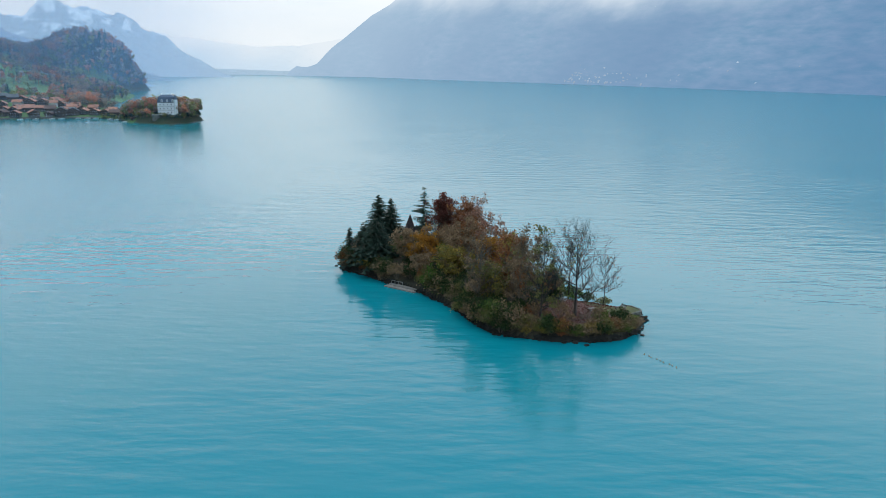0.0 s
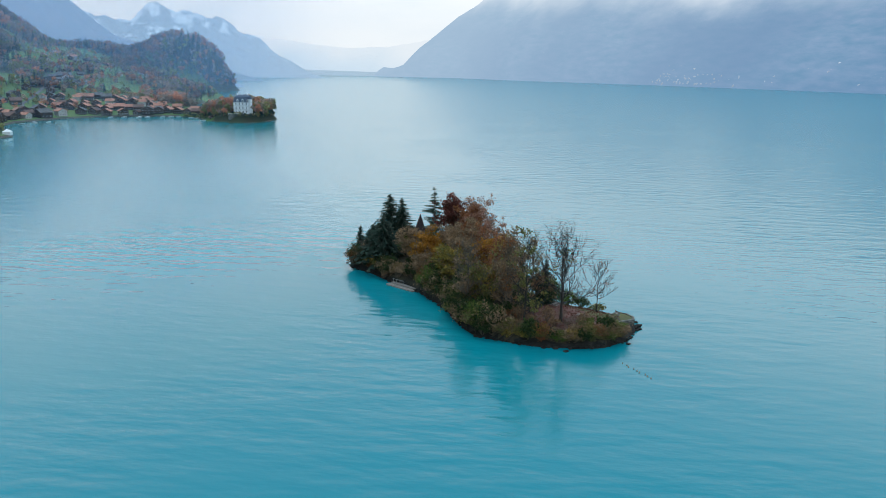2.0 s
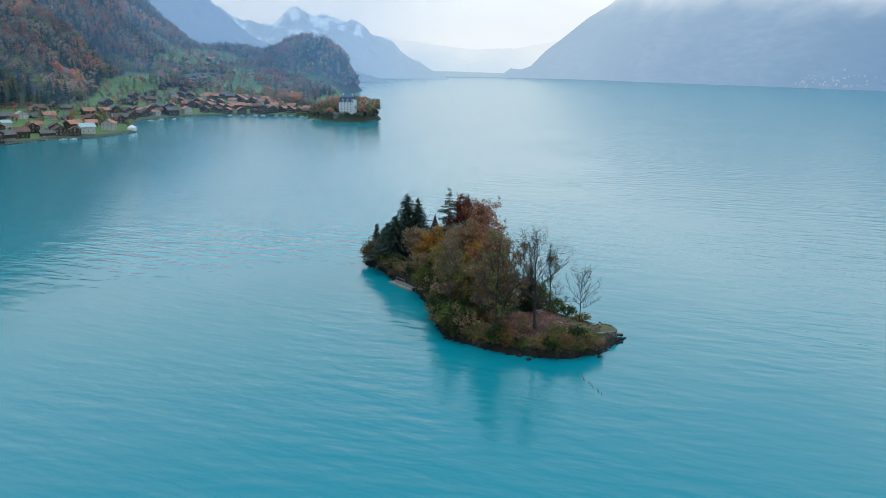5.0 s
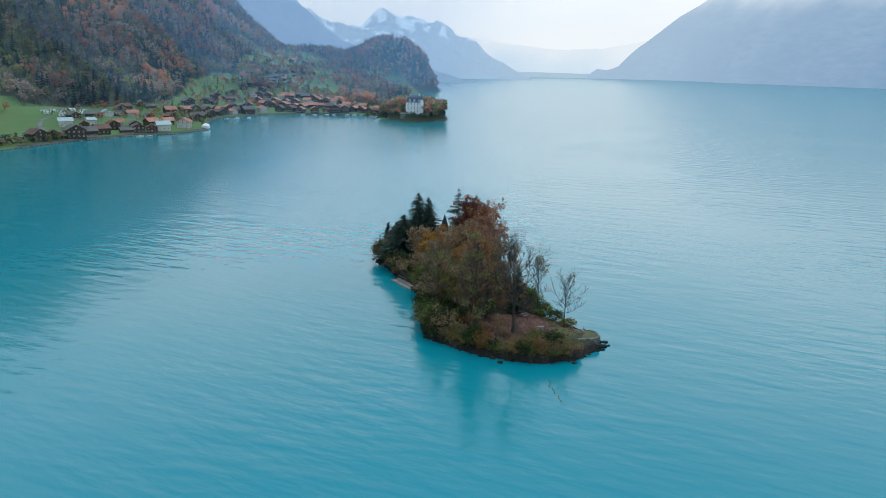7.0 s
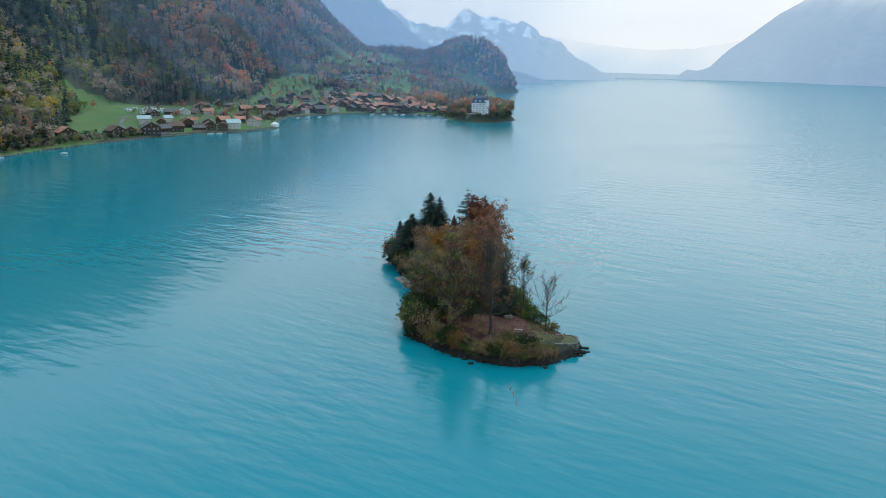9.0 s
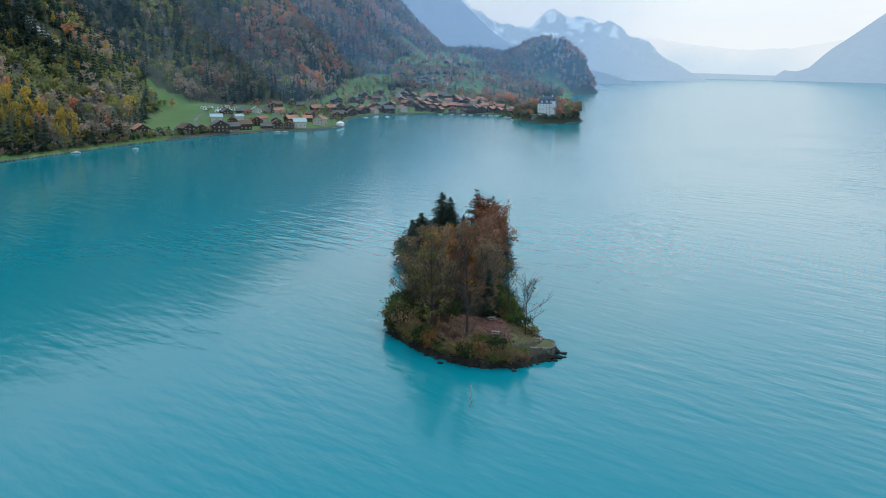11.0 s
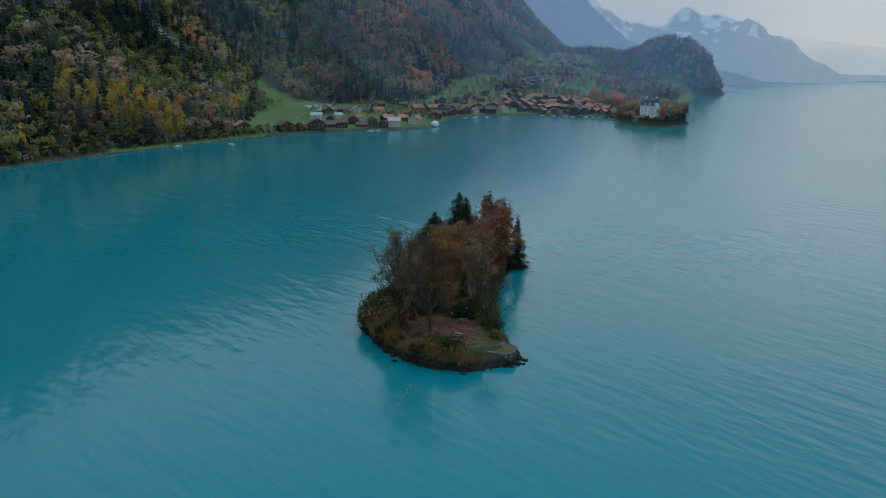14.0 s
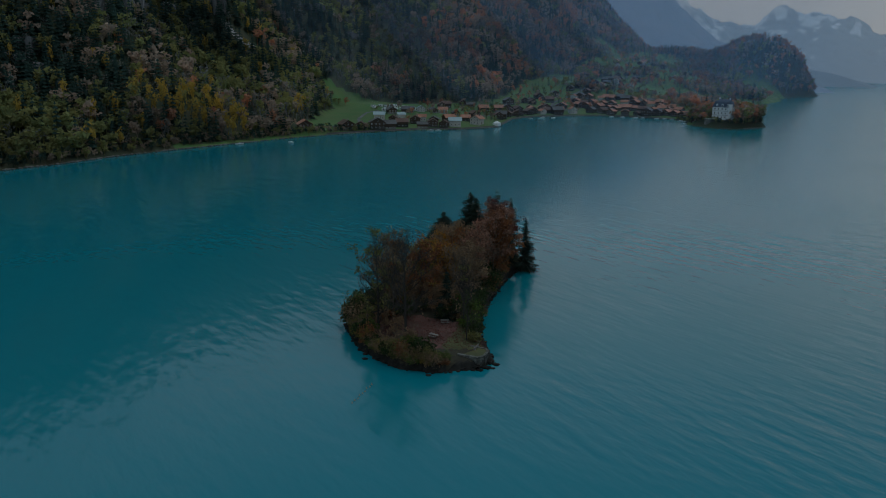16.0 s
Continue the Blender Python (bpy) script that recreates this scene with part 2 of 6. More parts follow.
M_WATER = water_material()
M_GRASS = material("meadow_grass", (0.058, 0.140, 0.036), (0.100, 0.138, 0.046), scale=0.05, bump=0.1, bump_scale=1.5, big=0.25)
M_FOREST_FLOOR = material("leaf_litter_slope", (0.055, 0.050, 0.028), (0.035, 0.055, 0.025), scale=0.05, bump=0.3, bump_scale=0.4, big=0.3)
M_LITTER = material("fallen_leaves", (0.135, 0.052, 0.045), (0.085, 0.058, 0.04), scale=1.6, bump=0.05, big=0.3)
M_ROCK = material("grey_rock", (0.17, 0.165, 0.15), (0.06, 0.058, 0.05), scale=0.9, bump=0.25, bump_scale=2.0, big=0.3)
M_CLIFF = material("limestone_cliff", (0.21, 0.205, 0.20), (0.07, 0.07, 0.066), scale=0.06, bump=1.2, bump_scale=0.2, big=0.3, stretch=(1, 1, 0.35))
M_STONE = material("dressed_stone", (0.125, 0.12, 0.105), (0.055, 0.055, 0.045), scale=1.3, bump=0.05, big=0.4, each=0.45)
M_BARK = material("grey_brown_bark", (0.165, 0.130, 0.095), (0.095, 0.078, 0.058), scale=3.0, bump=0.03, stretch=(1, 1, 0.3))
M_BARK_PALE = material("pale_twig_bark", (0.21, 0.155, 0.105), (0.13, 0.10, 0.07), scale=3.0)
M_BARK_DARK = material("dark_wet_bark", (0.060, 0.050, 0.043), (0.032, 0.027, 0.023), scale=3.0, bump=0.03, stretch=(1, 1, 0.3))
M_NEEDLE = material("dark_spruce_needles", (0.007, 0.021, 0.014), (0.015, 0.034, 0.020), scale=1.2, island=0.35)
M_NEEDLE_BLUE = material("blue_green_needles", (0.028, 0.060, 0.045), (0.05, 0.085, 0.06), scale=1.2, island=0.3)
LEAF = {
    "red": leafy("copper_beech_leaves", (0.17, 0.052, 0.038), (0.12, 0.045, 0.034), scale=0.7, island=0.4),
    "rust": leafy("rust_leaves", (0.32, 0.115, 0.045), (0.22, 0.095, 0.04), scale=0.7, island=0.4),
    "orange": leafy("orange_leaves", (0.44, 0.19, 0.03), (0.32, 0.16, 0.03), scale=0.7, island=0.35),
    "yellow": leafy("yellow_leaves", (0.36, 0.24, 0.05), (0.22, 0.17, 0.04), scale=0.7, island=0.4),
    "olive": leafy("olive_leaves", (0.14, 0.14, 0.045), (0.21, 0.18, 0.06), scale=0.7, island=0.35),
    "green": leafy("evergreen_leaves", (0.022, 0.045, 0.014), (0.05, 0.07, 0.02), scale=0.7, island=0.4),
    "bright": leafy("fresh_green_leaves", (0.07, 0.13, 0.02), (0.11, 0.14, 0.03), scale=0.7, island=0.35),
    "brown": leafy("withered_brown_leaves", (0.30, 0.185, 0.10), (0.22, 0.145, 0.085), scale=0.7, island=0.4),
    "pink": leafy("pale_russet_leaves", (0.36, 0.165, 0.105), (0.27, 0.145, 0.10), scale=0.7, island=0.35),
}


# ---- mesh helpers ----
def mesh_of(name, verts, faces):
    """A mesh from arrays of places and of faces that all have the same number of corners."""
    me = bpy.data.meshes.new(name)
    verts, faces = np.asarray(verts, np.float32), np.asarray(faces, np.int32)
    k = faces.shape[1]
    me.vertices.add(len(verts))
    me.vertices.foreach_set("co", verts.ravel())
    me.loops.add(faces.size)
    me.loops.foreach_set("vertex_index", faces.ravel())
    me.polygons.add(len(faces))
    me.polygons.foreach_set("loop_start", np.arange(0, faces.size, k, dtype=np.int32))
    me.update(calc_edges=True)
    return me


def put(name, me, mat, parent=None, label=""):
    me.materials.clear()
    me.materials.append(mat)
    ob = new(name, me)
    if parent:
        ob.parent = parent
    if label:
        ob["label"] = label
    return ob


def part(name, bm, mat, parent, label=""):
    me = bpy.data.meshes.new(name)
    bm.to_mesh(me)
    bm.free()
    return put(name, me, mat, parent, label)


def box(bm, x0, x1, y0, y1, z0, z1):
    v = [bm.verts.new((x, y, z)) for z in (z0, z1) for x, y in ((x0, y0), (x1, y0), (x1, y1), (x0, y1))]
    for f in ((3, 2, 1, 0), (4, 5, 6, 7), (0, 1, 5, 4), (1, 2, 6, 5), (2, 3, 7, 6), (3, 0, 4, 7)):
        bm.faces.new([v[i] for i in f])


def smooth_shade(me):
    me.polygons.foreach_set("use_smooth", np.ones(len(me.polygons), bool))
    return me


def inside_distance(poly, x, y):
    """Distance to a closed outline, positive inside."""
    poly = np.asarray(poly, float)
    best = np.full(np.shape(x), 1e9)
    inside = np.zeros(np.shape(x), bool)
    for (ax, ay), (bx, by) in zip(poly, np.roll(poly, -1, 0)):
        dx, dy = bx - ax, by - ay
        k = np.clip(((x - ax) * dx + (y - ay) * dy) / (dx * dx + dy * dy), 0, 1)
        best = np.minimum(best, np.hypot(x - ax - k * dx, y - ay - k * dy))
        if ay != by:
            cross = ((ay > y) != (by > y)) & (x < dx * (y - ay) / dy + ax)
            inside ^= cross
    return np.where(inside, best, -best)


def rough_noise(x, y, scale, seed=0.0):
    """Smooth pseudo-noise of broad sheets, about -1 to 1."""
    a = np.sin(x / scale * 1.7 + seed) * np.cos(y / scale * 1.3 - seed * 2)
    b = np.sin((x * 0.8 + y * 0.6) / scale * 3.1 + seed * 3) * np.cos((x * 0.6 - y * 0.8) / scale * 2.7 + 1.3 * seed)
    c = np.sin((x * 0.3 - y * 0.95) / scale * 6.3 + seed * 5) * np.cos((x * 0.95 + y * 0.3) / scale * 5.7)
    return 0.55 * a + 0.3 * b + 0.15 * c


def grid_faces(nx, ny):
    i = np.arange(nx - 1)[:, None] * ny + np.arange(ny - 1)[None]
    return np.stack([i, i + ny, i + ny + 1, i + 1], -1).reshape(-1, 4)


# ---- the lake ----
lx, ly = np.meshgrid(np.linspace(-5200, 5200, 27), np.linspace(-5200, 5200, 27), indexing="ij")
lake = put("water", mesh_of("water", np.stack([lx.ravel(), ly.ravel(), 0 * lx.ravel()], -1), grid_faces(27, 27)), M_WATER)
tagged(lake, "milky turquoise mountain lake with fine ripples", "lake", kind="structure")

# ---- the mainland ----
SHORE = [(-262, -900), (-285, -200), (-300, 40), (-310, 103), (-322, 133), (-344, 168), (-360, 207), (-376, 252), (-396, 307), (-406, 350),
         (-411, 400), (-408, 450), (-392, 485), (-396, 530), (-420, 556), (-470, 612), (-486, 650), (-478, 712), (-455, 752), (-426, 768),
         (-380, 784), (-356, 772), (-322, 736), (-290, 722), (-272, 719), (-262, 740), (-263, 778), (-290, 806), (-345, 818), (-410, 880),
         (-470, 1010), (-540, 1240), (-580, 1350), (-640, 1440), (-660, 1540), (-656, 1605), (-690, 1680), (-860, 1760), (-1250, 2000),
         (-1500, 2600), (-2600, 2600), (-2600, -900)]


def foot_x(y):
    """Where the steep wooded mountainside begins behind the shore strip."""
    return np.interp(y, (-900, 100, 260, 300, 345, 395, 450, 500, 620, 720, 850, 1000, 1250, 1600, 2600), (-262, -318, -392, -414, -446, -508, -566, -575, -590, -625, -715, -795, -925, -1075, -1560))


def land_z(x, y):
    x, y = np.asarray(x, float), np.asarray(y, float)
    s = inside_distance(SHORE, x, y)
    rise = np.interp(y, (0, 480, 700, 1000, 1250, 1700), (0.12, 0.10, 0.09, 0.165, 0.255, 0.25))
    up = np.maximum(foot_x(y) - x, 0)
    z = np.where(s > 0, 1.3 * np.minimum(s / 2.5, 1) + rise * np.maximum(s, 0), np.maximum(s, -8) * 0.5)
    steep = 0.50 * up + 0.0006 * np.minimum(up, 300) ** 2
    z = z + np.where(s > 0, np.minimum(steep, 420 + 0.1 * up), 0)
    z = z + np.where(s > 30, np.clip(up / 60, 0, 1) * rough_noise(x, y, 75, 1.0) * 12, 0)
    # the wooded knoll on the headland
    kx, ky = (x + 752) / 105, (y - 1568) / 120
    z = z + np.where(s > 0, 88 * np.exp(-(np.hypot(kx, ky) ** 2.4)) * np.clip(s / 35, 0, 1), 0)
    kx, ky = (x + 960) / 85, (y - 1600) / 110
    z = z + np.where(s > 0, 38 * np.exp(-(kx ** 2 + ky ** 2)), 0)
    # the castle's mound
    kx, ky = (x + 286) / 40, (y - 752) / 44
    return z + np.where(s > 0, 6.5 * np.exp(-((kx ** 2 + ky ** 2) ** 1.5)), 0)


gx, gy = np.meshgrid(np.r_[-2600:-1700:60.0, -1700:-1200:14.0, -1200:-230:7.0], np.r_[-900:60:40.0, 60:1700:8.0, 1700:2600:60.0], indexing="ij")
land = mesh_of("ground", np.stack([gx.ravel(), gy.ravel(), land_z(gx, gy).ravel()], -1), grid_faces(*gx.shape))
ground = put("ground", smooth_shade(land), M_GRASS)
tagged(ground, "green meadows and wooded mountainside above the lake", "ground", kind="structure")
land.materials.append(M_FOREST_FLOOR)
centre = np.zeros(len(land.polygons) * 3)
land.polygons.foreach_get("center", centre)
centre = centre.reshape(-1, 3)


def meadow(x, y):
    """Open grass, above 0: the shore strip and the clearings; below 0 it is woodland."""
    strip = np.minimum(np.clip((x - foot_x(y)) / 12, -1, 1), np.where((y > 322) & (y < 860), 1.0, -1.0))
    tongue = 1 - np.hypot((x + 556) / 40, (y - 446) / 27)
    alp = 1 - np.hypot((x + 945) / 36, (y - 1290) / 55)
    slope = np.where((y >= 850) & (y < 1480) & (x > foot_x(y) + 8), rough_noise(x, y, 85, 1.4) + 0.30, -1.0)
    verge = np.where((y > 215) & (y < 330), (7 - inside_distance(SHORE, x, y)) / 6, -1.0)
    return np.maximum.reduce([strip, tongue, alp, slope, verge])


wooded = meadow(centre[:, 0], centre[:, 1]) + 0.3 * rough_noise(centre[:, 0], centre[:, 1], 20) < 0
wooded |= (centre[:, 0] > -318) & (centre[:, 1] > 700) & (centre[:, 1] < 840)
land.polygons.foreach_set("material_index", wooded.astype(np.int32))


# ---- mountains in the distance ----
def range_of_hills(name, foot, crest, mat, label, rough=0.16, seed=0.0, across=150, up=46, jag=4.0):
    """A slope from the line foot (x, y) at the water to the line crest (x, y, height), cut by gullies that run downhill."""
    foot, crest = np.asarray(foot, float), np.asarray(crest, float)
    at = np.r_[0, np.cumsum(np.hypot(*np.diff(crest[:, :2], axis=0).T))]
    u = np.linspace(0, at[-1], across)
    low = np.stack([np.interp(u, at, foot[:, k]) for k in range(2)], -1)
    high = np.stack([np.interp(u, at, crest[:, k]) for k in range(3)], -1)
    v = np.linspace(0, 1, up)
    x = low[:, None, 0] + (high[:, None, 0] - low[:, None, 0]) * v[None]
    y = low[:, None, 1] + (high[:, None, 1] - low[:, None, 1]) * v[None]
    gully = rough_noise(u[:, None] + 60 * np.sin(3 * v[None] + seed), v[None] * 240, 130, seed) * np.sin(np.pi * np.clip(v[None], 0, 1)) ** 0.7
    bumps = rough_noise(x, y, 300, seed) * 0.35 + rough_noise(x, y, 110, seed + 2) * 0.3 + rough_noise(x, y, 45, seed + 4) * 0.16 + gully * 0.5
    fade = np.where(v[None] > 0.85, 0.25 + 0.75 * (1 - v[None]) / 0.15, 1.0)
    z = high[:, None, 2] * (v[None] ** 0.9) * (1 + rough * bumps * fade) - 3 * (v[None] == 0)
    z = z + jag * v[None] * (rough_noise(u[:, None], v[None] * 300, 46, seed + 1) + 0.6 * rough_noise(u[:, None], v[None] * 300, 19, seed + 6)) * np.clip(high[:, None, 2] / 120, 0, 1)
    me = mesh_of(name, np.stack([x.ravel(), y.ravel(), z.ravel()], -1), grid_faces(*x.shape))
    ob = put(name, smooth_shade(me), mat)
    return tagged(ob, label, "mountain", kind="structure")


def shifted(line, dx, dy):
    """The line's plan, moved: the foot of a slope whose crest it is."""
    return [(x + dx, y + dy) for x, y, _ in line]


# each third colour is haze light that the slope itself emits
M_FAR_RIGHT = painted_haze_material("far_wooded_slope", (0.02, 0.06, 0.035), (0.19, 0.145, 0.12), (0.155, 0.36, 0.69), 0.58, cloud_base=470.0)
M_FAR_LEFT = painted_haze_material("far_slope_blue_haze", (0.05, 0.06, 0.05), (0.20, 0.16, 0.14), (0.30, 0.47, 0.72), 0.74, cloud_base=560.0)
M_FAR_SNOW = painted_haze_material("far_snowy_peak", (0.05, 0.07, 0.09), (0.13, 0.13, 0.13), (0.42, 0.63, 0.88), 0.60, snow=705, cloud_base=435.0)
M_FAR_SHORE = painted_haze_material("far_low_shore", (0.05, 0.07, 0.06), (0.12, 0.12, 0.10), (0.30, 0.48, 0.70), 0.60)
M_FAR_END = painted_haze_material("far_valley_mist_glow", (0.08, 0.09, 0.1), (0.13, 0.13, 0.13), (0.72, 0.81, 0.89), 0.96, cloud_base=200.0)
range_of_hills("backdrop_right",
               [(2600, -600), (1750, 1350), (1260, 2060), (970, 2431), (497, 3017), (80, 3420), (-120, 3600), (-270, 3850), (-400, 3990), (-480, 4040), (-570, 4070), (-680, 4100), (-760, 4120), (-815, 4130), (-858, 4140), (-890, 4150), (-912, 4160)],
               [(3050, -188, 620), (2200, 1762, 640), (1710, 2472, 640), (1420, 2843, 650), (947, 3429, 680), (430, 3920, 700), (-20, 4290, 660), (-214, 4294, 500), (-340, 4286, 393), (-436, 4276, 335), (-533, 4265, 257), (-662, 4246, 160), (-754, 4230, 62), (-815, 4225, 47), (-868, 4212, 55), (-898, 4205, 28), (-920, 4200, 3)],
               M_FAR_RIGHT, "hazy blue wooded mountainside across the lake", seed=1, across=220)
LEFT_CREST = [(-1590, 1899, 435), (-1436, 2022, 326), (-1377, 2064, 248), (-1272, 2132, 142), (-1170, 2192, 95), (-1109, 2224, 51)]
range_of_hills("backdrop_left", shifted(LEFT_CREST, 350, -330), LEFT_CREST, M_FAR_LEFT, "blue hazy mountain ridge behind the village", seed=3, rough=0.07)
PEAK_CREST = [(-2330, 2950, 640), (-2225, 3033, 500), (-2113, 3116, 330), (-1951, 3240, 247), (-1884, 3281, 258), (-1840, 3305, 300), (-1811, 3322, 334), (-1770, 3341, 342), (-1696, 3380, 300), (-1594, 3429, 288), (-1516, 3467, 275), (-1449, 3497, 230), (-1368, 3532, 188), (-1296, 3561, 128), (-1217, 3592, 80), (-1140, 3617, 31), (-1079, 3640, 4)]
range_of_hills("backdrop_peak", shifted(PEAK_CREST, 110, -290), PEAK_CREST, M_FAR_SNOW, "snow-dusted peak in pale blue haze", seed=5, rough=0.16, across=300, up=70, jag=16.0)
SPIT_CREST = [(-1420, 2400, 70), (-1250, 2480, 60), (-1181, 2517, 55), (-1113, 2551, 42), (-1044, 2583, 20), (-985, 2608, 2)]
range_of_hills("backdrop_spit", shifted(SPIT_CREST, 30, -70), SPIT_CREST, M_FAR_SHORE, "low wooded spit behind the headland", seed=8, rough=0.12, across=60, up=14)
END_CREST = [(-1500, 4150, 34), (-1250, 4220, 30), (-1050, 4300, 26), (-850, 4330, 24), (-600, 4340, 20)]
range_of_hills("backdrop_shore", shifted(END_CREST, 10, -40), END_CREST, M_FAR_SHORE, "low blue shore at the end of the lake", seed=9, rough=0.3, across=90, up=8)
# faint hills, almost all emission, standing in for the pale valley mist
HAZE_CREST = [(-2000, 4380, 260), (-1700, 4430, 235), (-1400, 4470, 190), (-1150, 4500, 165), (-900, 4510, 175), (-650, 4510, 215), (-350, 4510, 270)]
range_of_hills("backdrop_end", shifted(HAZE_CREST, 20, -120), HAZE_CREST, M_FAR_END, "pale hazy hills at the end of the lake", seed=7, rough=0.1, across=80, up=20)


# ---- sheets that paint blue air haze over bay and headland, lit by the sky ----
def haze_sheet_material(amount):
    """Haze put on a sheet: mostly clear, with a pale blue part that scatters the daylight; patchy, thinner upward and
    out over the open water.
    """
    m = bpy.data.materials.new("translucent_haze")
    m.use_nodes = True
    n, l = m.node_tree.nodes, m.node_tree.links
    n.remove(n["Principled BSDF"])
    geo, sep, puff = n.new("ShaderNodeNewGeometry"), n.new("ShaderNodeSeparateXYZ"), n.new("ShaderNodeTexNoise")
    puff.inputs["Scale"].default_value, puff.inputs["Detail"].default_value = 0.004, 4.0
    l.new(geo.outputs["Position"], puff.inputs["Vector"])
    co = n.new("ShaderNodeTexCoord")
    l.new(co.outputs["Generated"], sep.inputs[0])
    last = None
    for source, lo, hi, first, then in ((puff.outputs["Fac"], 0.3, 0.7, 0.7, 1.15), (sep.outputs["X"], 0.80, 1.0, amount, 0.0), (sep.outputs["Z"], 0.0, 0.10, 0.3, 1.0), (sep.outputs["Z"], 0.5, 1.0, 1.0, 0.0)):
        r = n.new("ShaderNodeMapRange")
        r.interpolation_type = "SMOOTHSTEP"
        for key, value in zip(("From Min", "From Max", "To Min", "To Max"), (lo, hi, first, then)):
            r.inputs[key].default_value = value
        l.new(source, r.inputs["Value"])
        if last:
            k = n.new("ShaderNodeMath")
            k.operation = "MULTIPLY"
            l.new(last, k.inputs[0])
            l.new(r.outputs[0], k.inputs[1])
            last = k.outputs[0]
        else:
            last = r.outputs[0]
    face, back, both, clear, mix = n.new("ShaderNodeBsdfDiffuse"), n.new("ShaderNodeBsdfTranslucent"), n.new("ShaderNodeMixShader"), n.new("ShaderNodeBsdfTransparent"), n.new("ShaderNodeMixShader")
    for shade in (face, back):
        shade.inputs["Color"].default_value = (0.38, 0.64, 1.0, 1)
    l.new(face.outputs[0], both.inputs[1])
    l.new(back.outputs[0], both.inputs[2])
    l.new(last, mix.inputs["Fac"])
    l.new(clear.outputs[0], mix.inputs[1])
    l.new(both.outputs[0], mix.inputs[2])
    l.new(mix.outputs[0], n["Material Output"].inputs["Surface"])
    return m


def haze_sheet(line, top, amount, label):
    """An added upright sheet of haze, curving to and fro along its line."""
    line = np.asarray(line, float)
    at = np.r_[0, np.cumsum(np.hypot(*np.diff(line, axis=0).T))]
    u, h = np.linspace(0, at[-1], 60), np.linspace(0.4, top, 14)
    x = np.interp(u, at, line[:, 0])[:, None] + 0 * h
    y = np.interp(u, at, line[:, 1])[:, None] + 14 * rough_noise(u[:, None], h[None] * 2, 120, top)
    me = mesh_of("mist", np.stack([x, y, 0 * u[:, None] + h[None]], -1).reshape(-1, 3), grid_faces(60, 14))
    tagged(put("mist", smooth_shade(me), haze_sheet_material(amount)), label, "mist", kind="stuff")


haze_sheet([(-1500, 370), (-660, 420), (-520, 470), (-380, 530), (-250, 545)], 300, 0.05, "thin blue mist on the wooded slope")
haze_sheet([(-1500, 560), (-700, 590), (-470, 640), (-330, 690), (-120, 700)], 300, 0.08, "thin blue mist over the village bay")
haze_sheet([(-1600, 860), (-560, 905), (-380, 950), (-170, 980)], 380, 0.15, "thin blue mist above the meadows")
haze_sheet([(-1700, 1170), (-700, 1210), (-470, 1280), (-280, 1300)], 420, 0.12, "thin blue mist before the headland")
haze_sheet([(-1700, 1420), (-760, 1425), (-600, 1440), (-380, 1480)], 420, 0.10, "thin blue mist round the wooded knoll")


# ---- growing things ----
def tubes(segs, sides=4):
    """Tapered limbs from rows of (start, end, radius there, radius here)."""
    p0, p1 = np.array([s[0] for s in segs]), np.array([s[1] for s in segs])
    r0, r1 = np.array([s[2] for s in segs]), np.array([s[3] for s in segs])
    d = p1 - p0
    d /= np.linalg.norm(d, axis=1, keepdims=True) + 1e-9
    side = np.cross(d, np.where(np.abs(d[:, 2:]) > 0.9, (1.0, 0, 0), (0, 0, 1.0)))
    side /= np.linalg.norm(side, axis=1, keepdims=True) + 1e-9
    up = np.cross(side, d)
    a = np.arange(sides) * 2 * np.pi / sides
    ring = np.cos(a)[None, :, None] * side[:, None] + np.sin(a)[None, :, None] * up[:, None]
    v = np.concatenate([p0[:, None] + ring * r0[:, None, None], p1[:, None] + ring * r1[:, None, None]], 1)
    k = np.arange(sides)
    f = np.stack([k, (k + 1) % sides, (k + 1) % sides + sides, k + sides], -1)
    return v.reshape(-1, 3), (f[None] + (np.arange(len(segs)) * 2 * sides)[:, None, None]).reshape(-1, 4)


def leaf_quads(rng, centres, size, flat=0.0):
    """One small four-cornered leaf spray at each place, turned at random."""
    n = len(centres)
    a = rng.normal(size=(n, 3))
    a[:, 2] *= 1 - flat
    a /= np.linalg.norm(a, axis=1, keepdims=True)
    b = np.cross(a, rng.normal(size=(n, 3)))
    b /= np.linalg.norm(b, axis=1, keepdims=True)
    s = size * rng.uniform(0.6, 1.35, (n, 1))
    c = np.asarray(centres)
    v = np.stack([c - a * s, c - b * s * 0.55, c + a * s, c + b * s * 0.55], 1)
    return v.reshape(-1, 3), np.arange(4 * n).reshape(-1, 4)


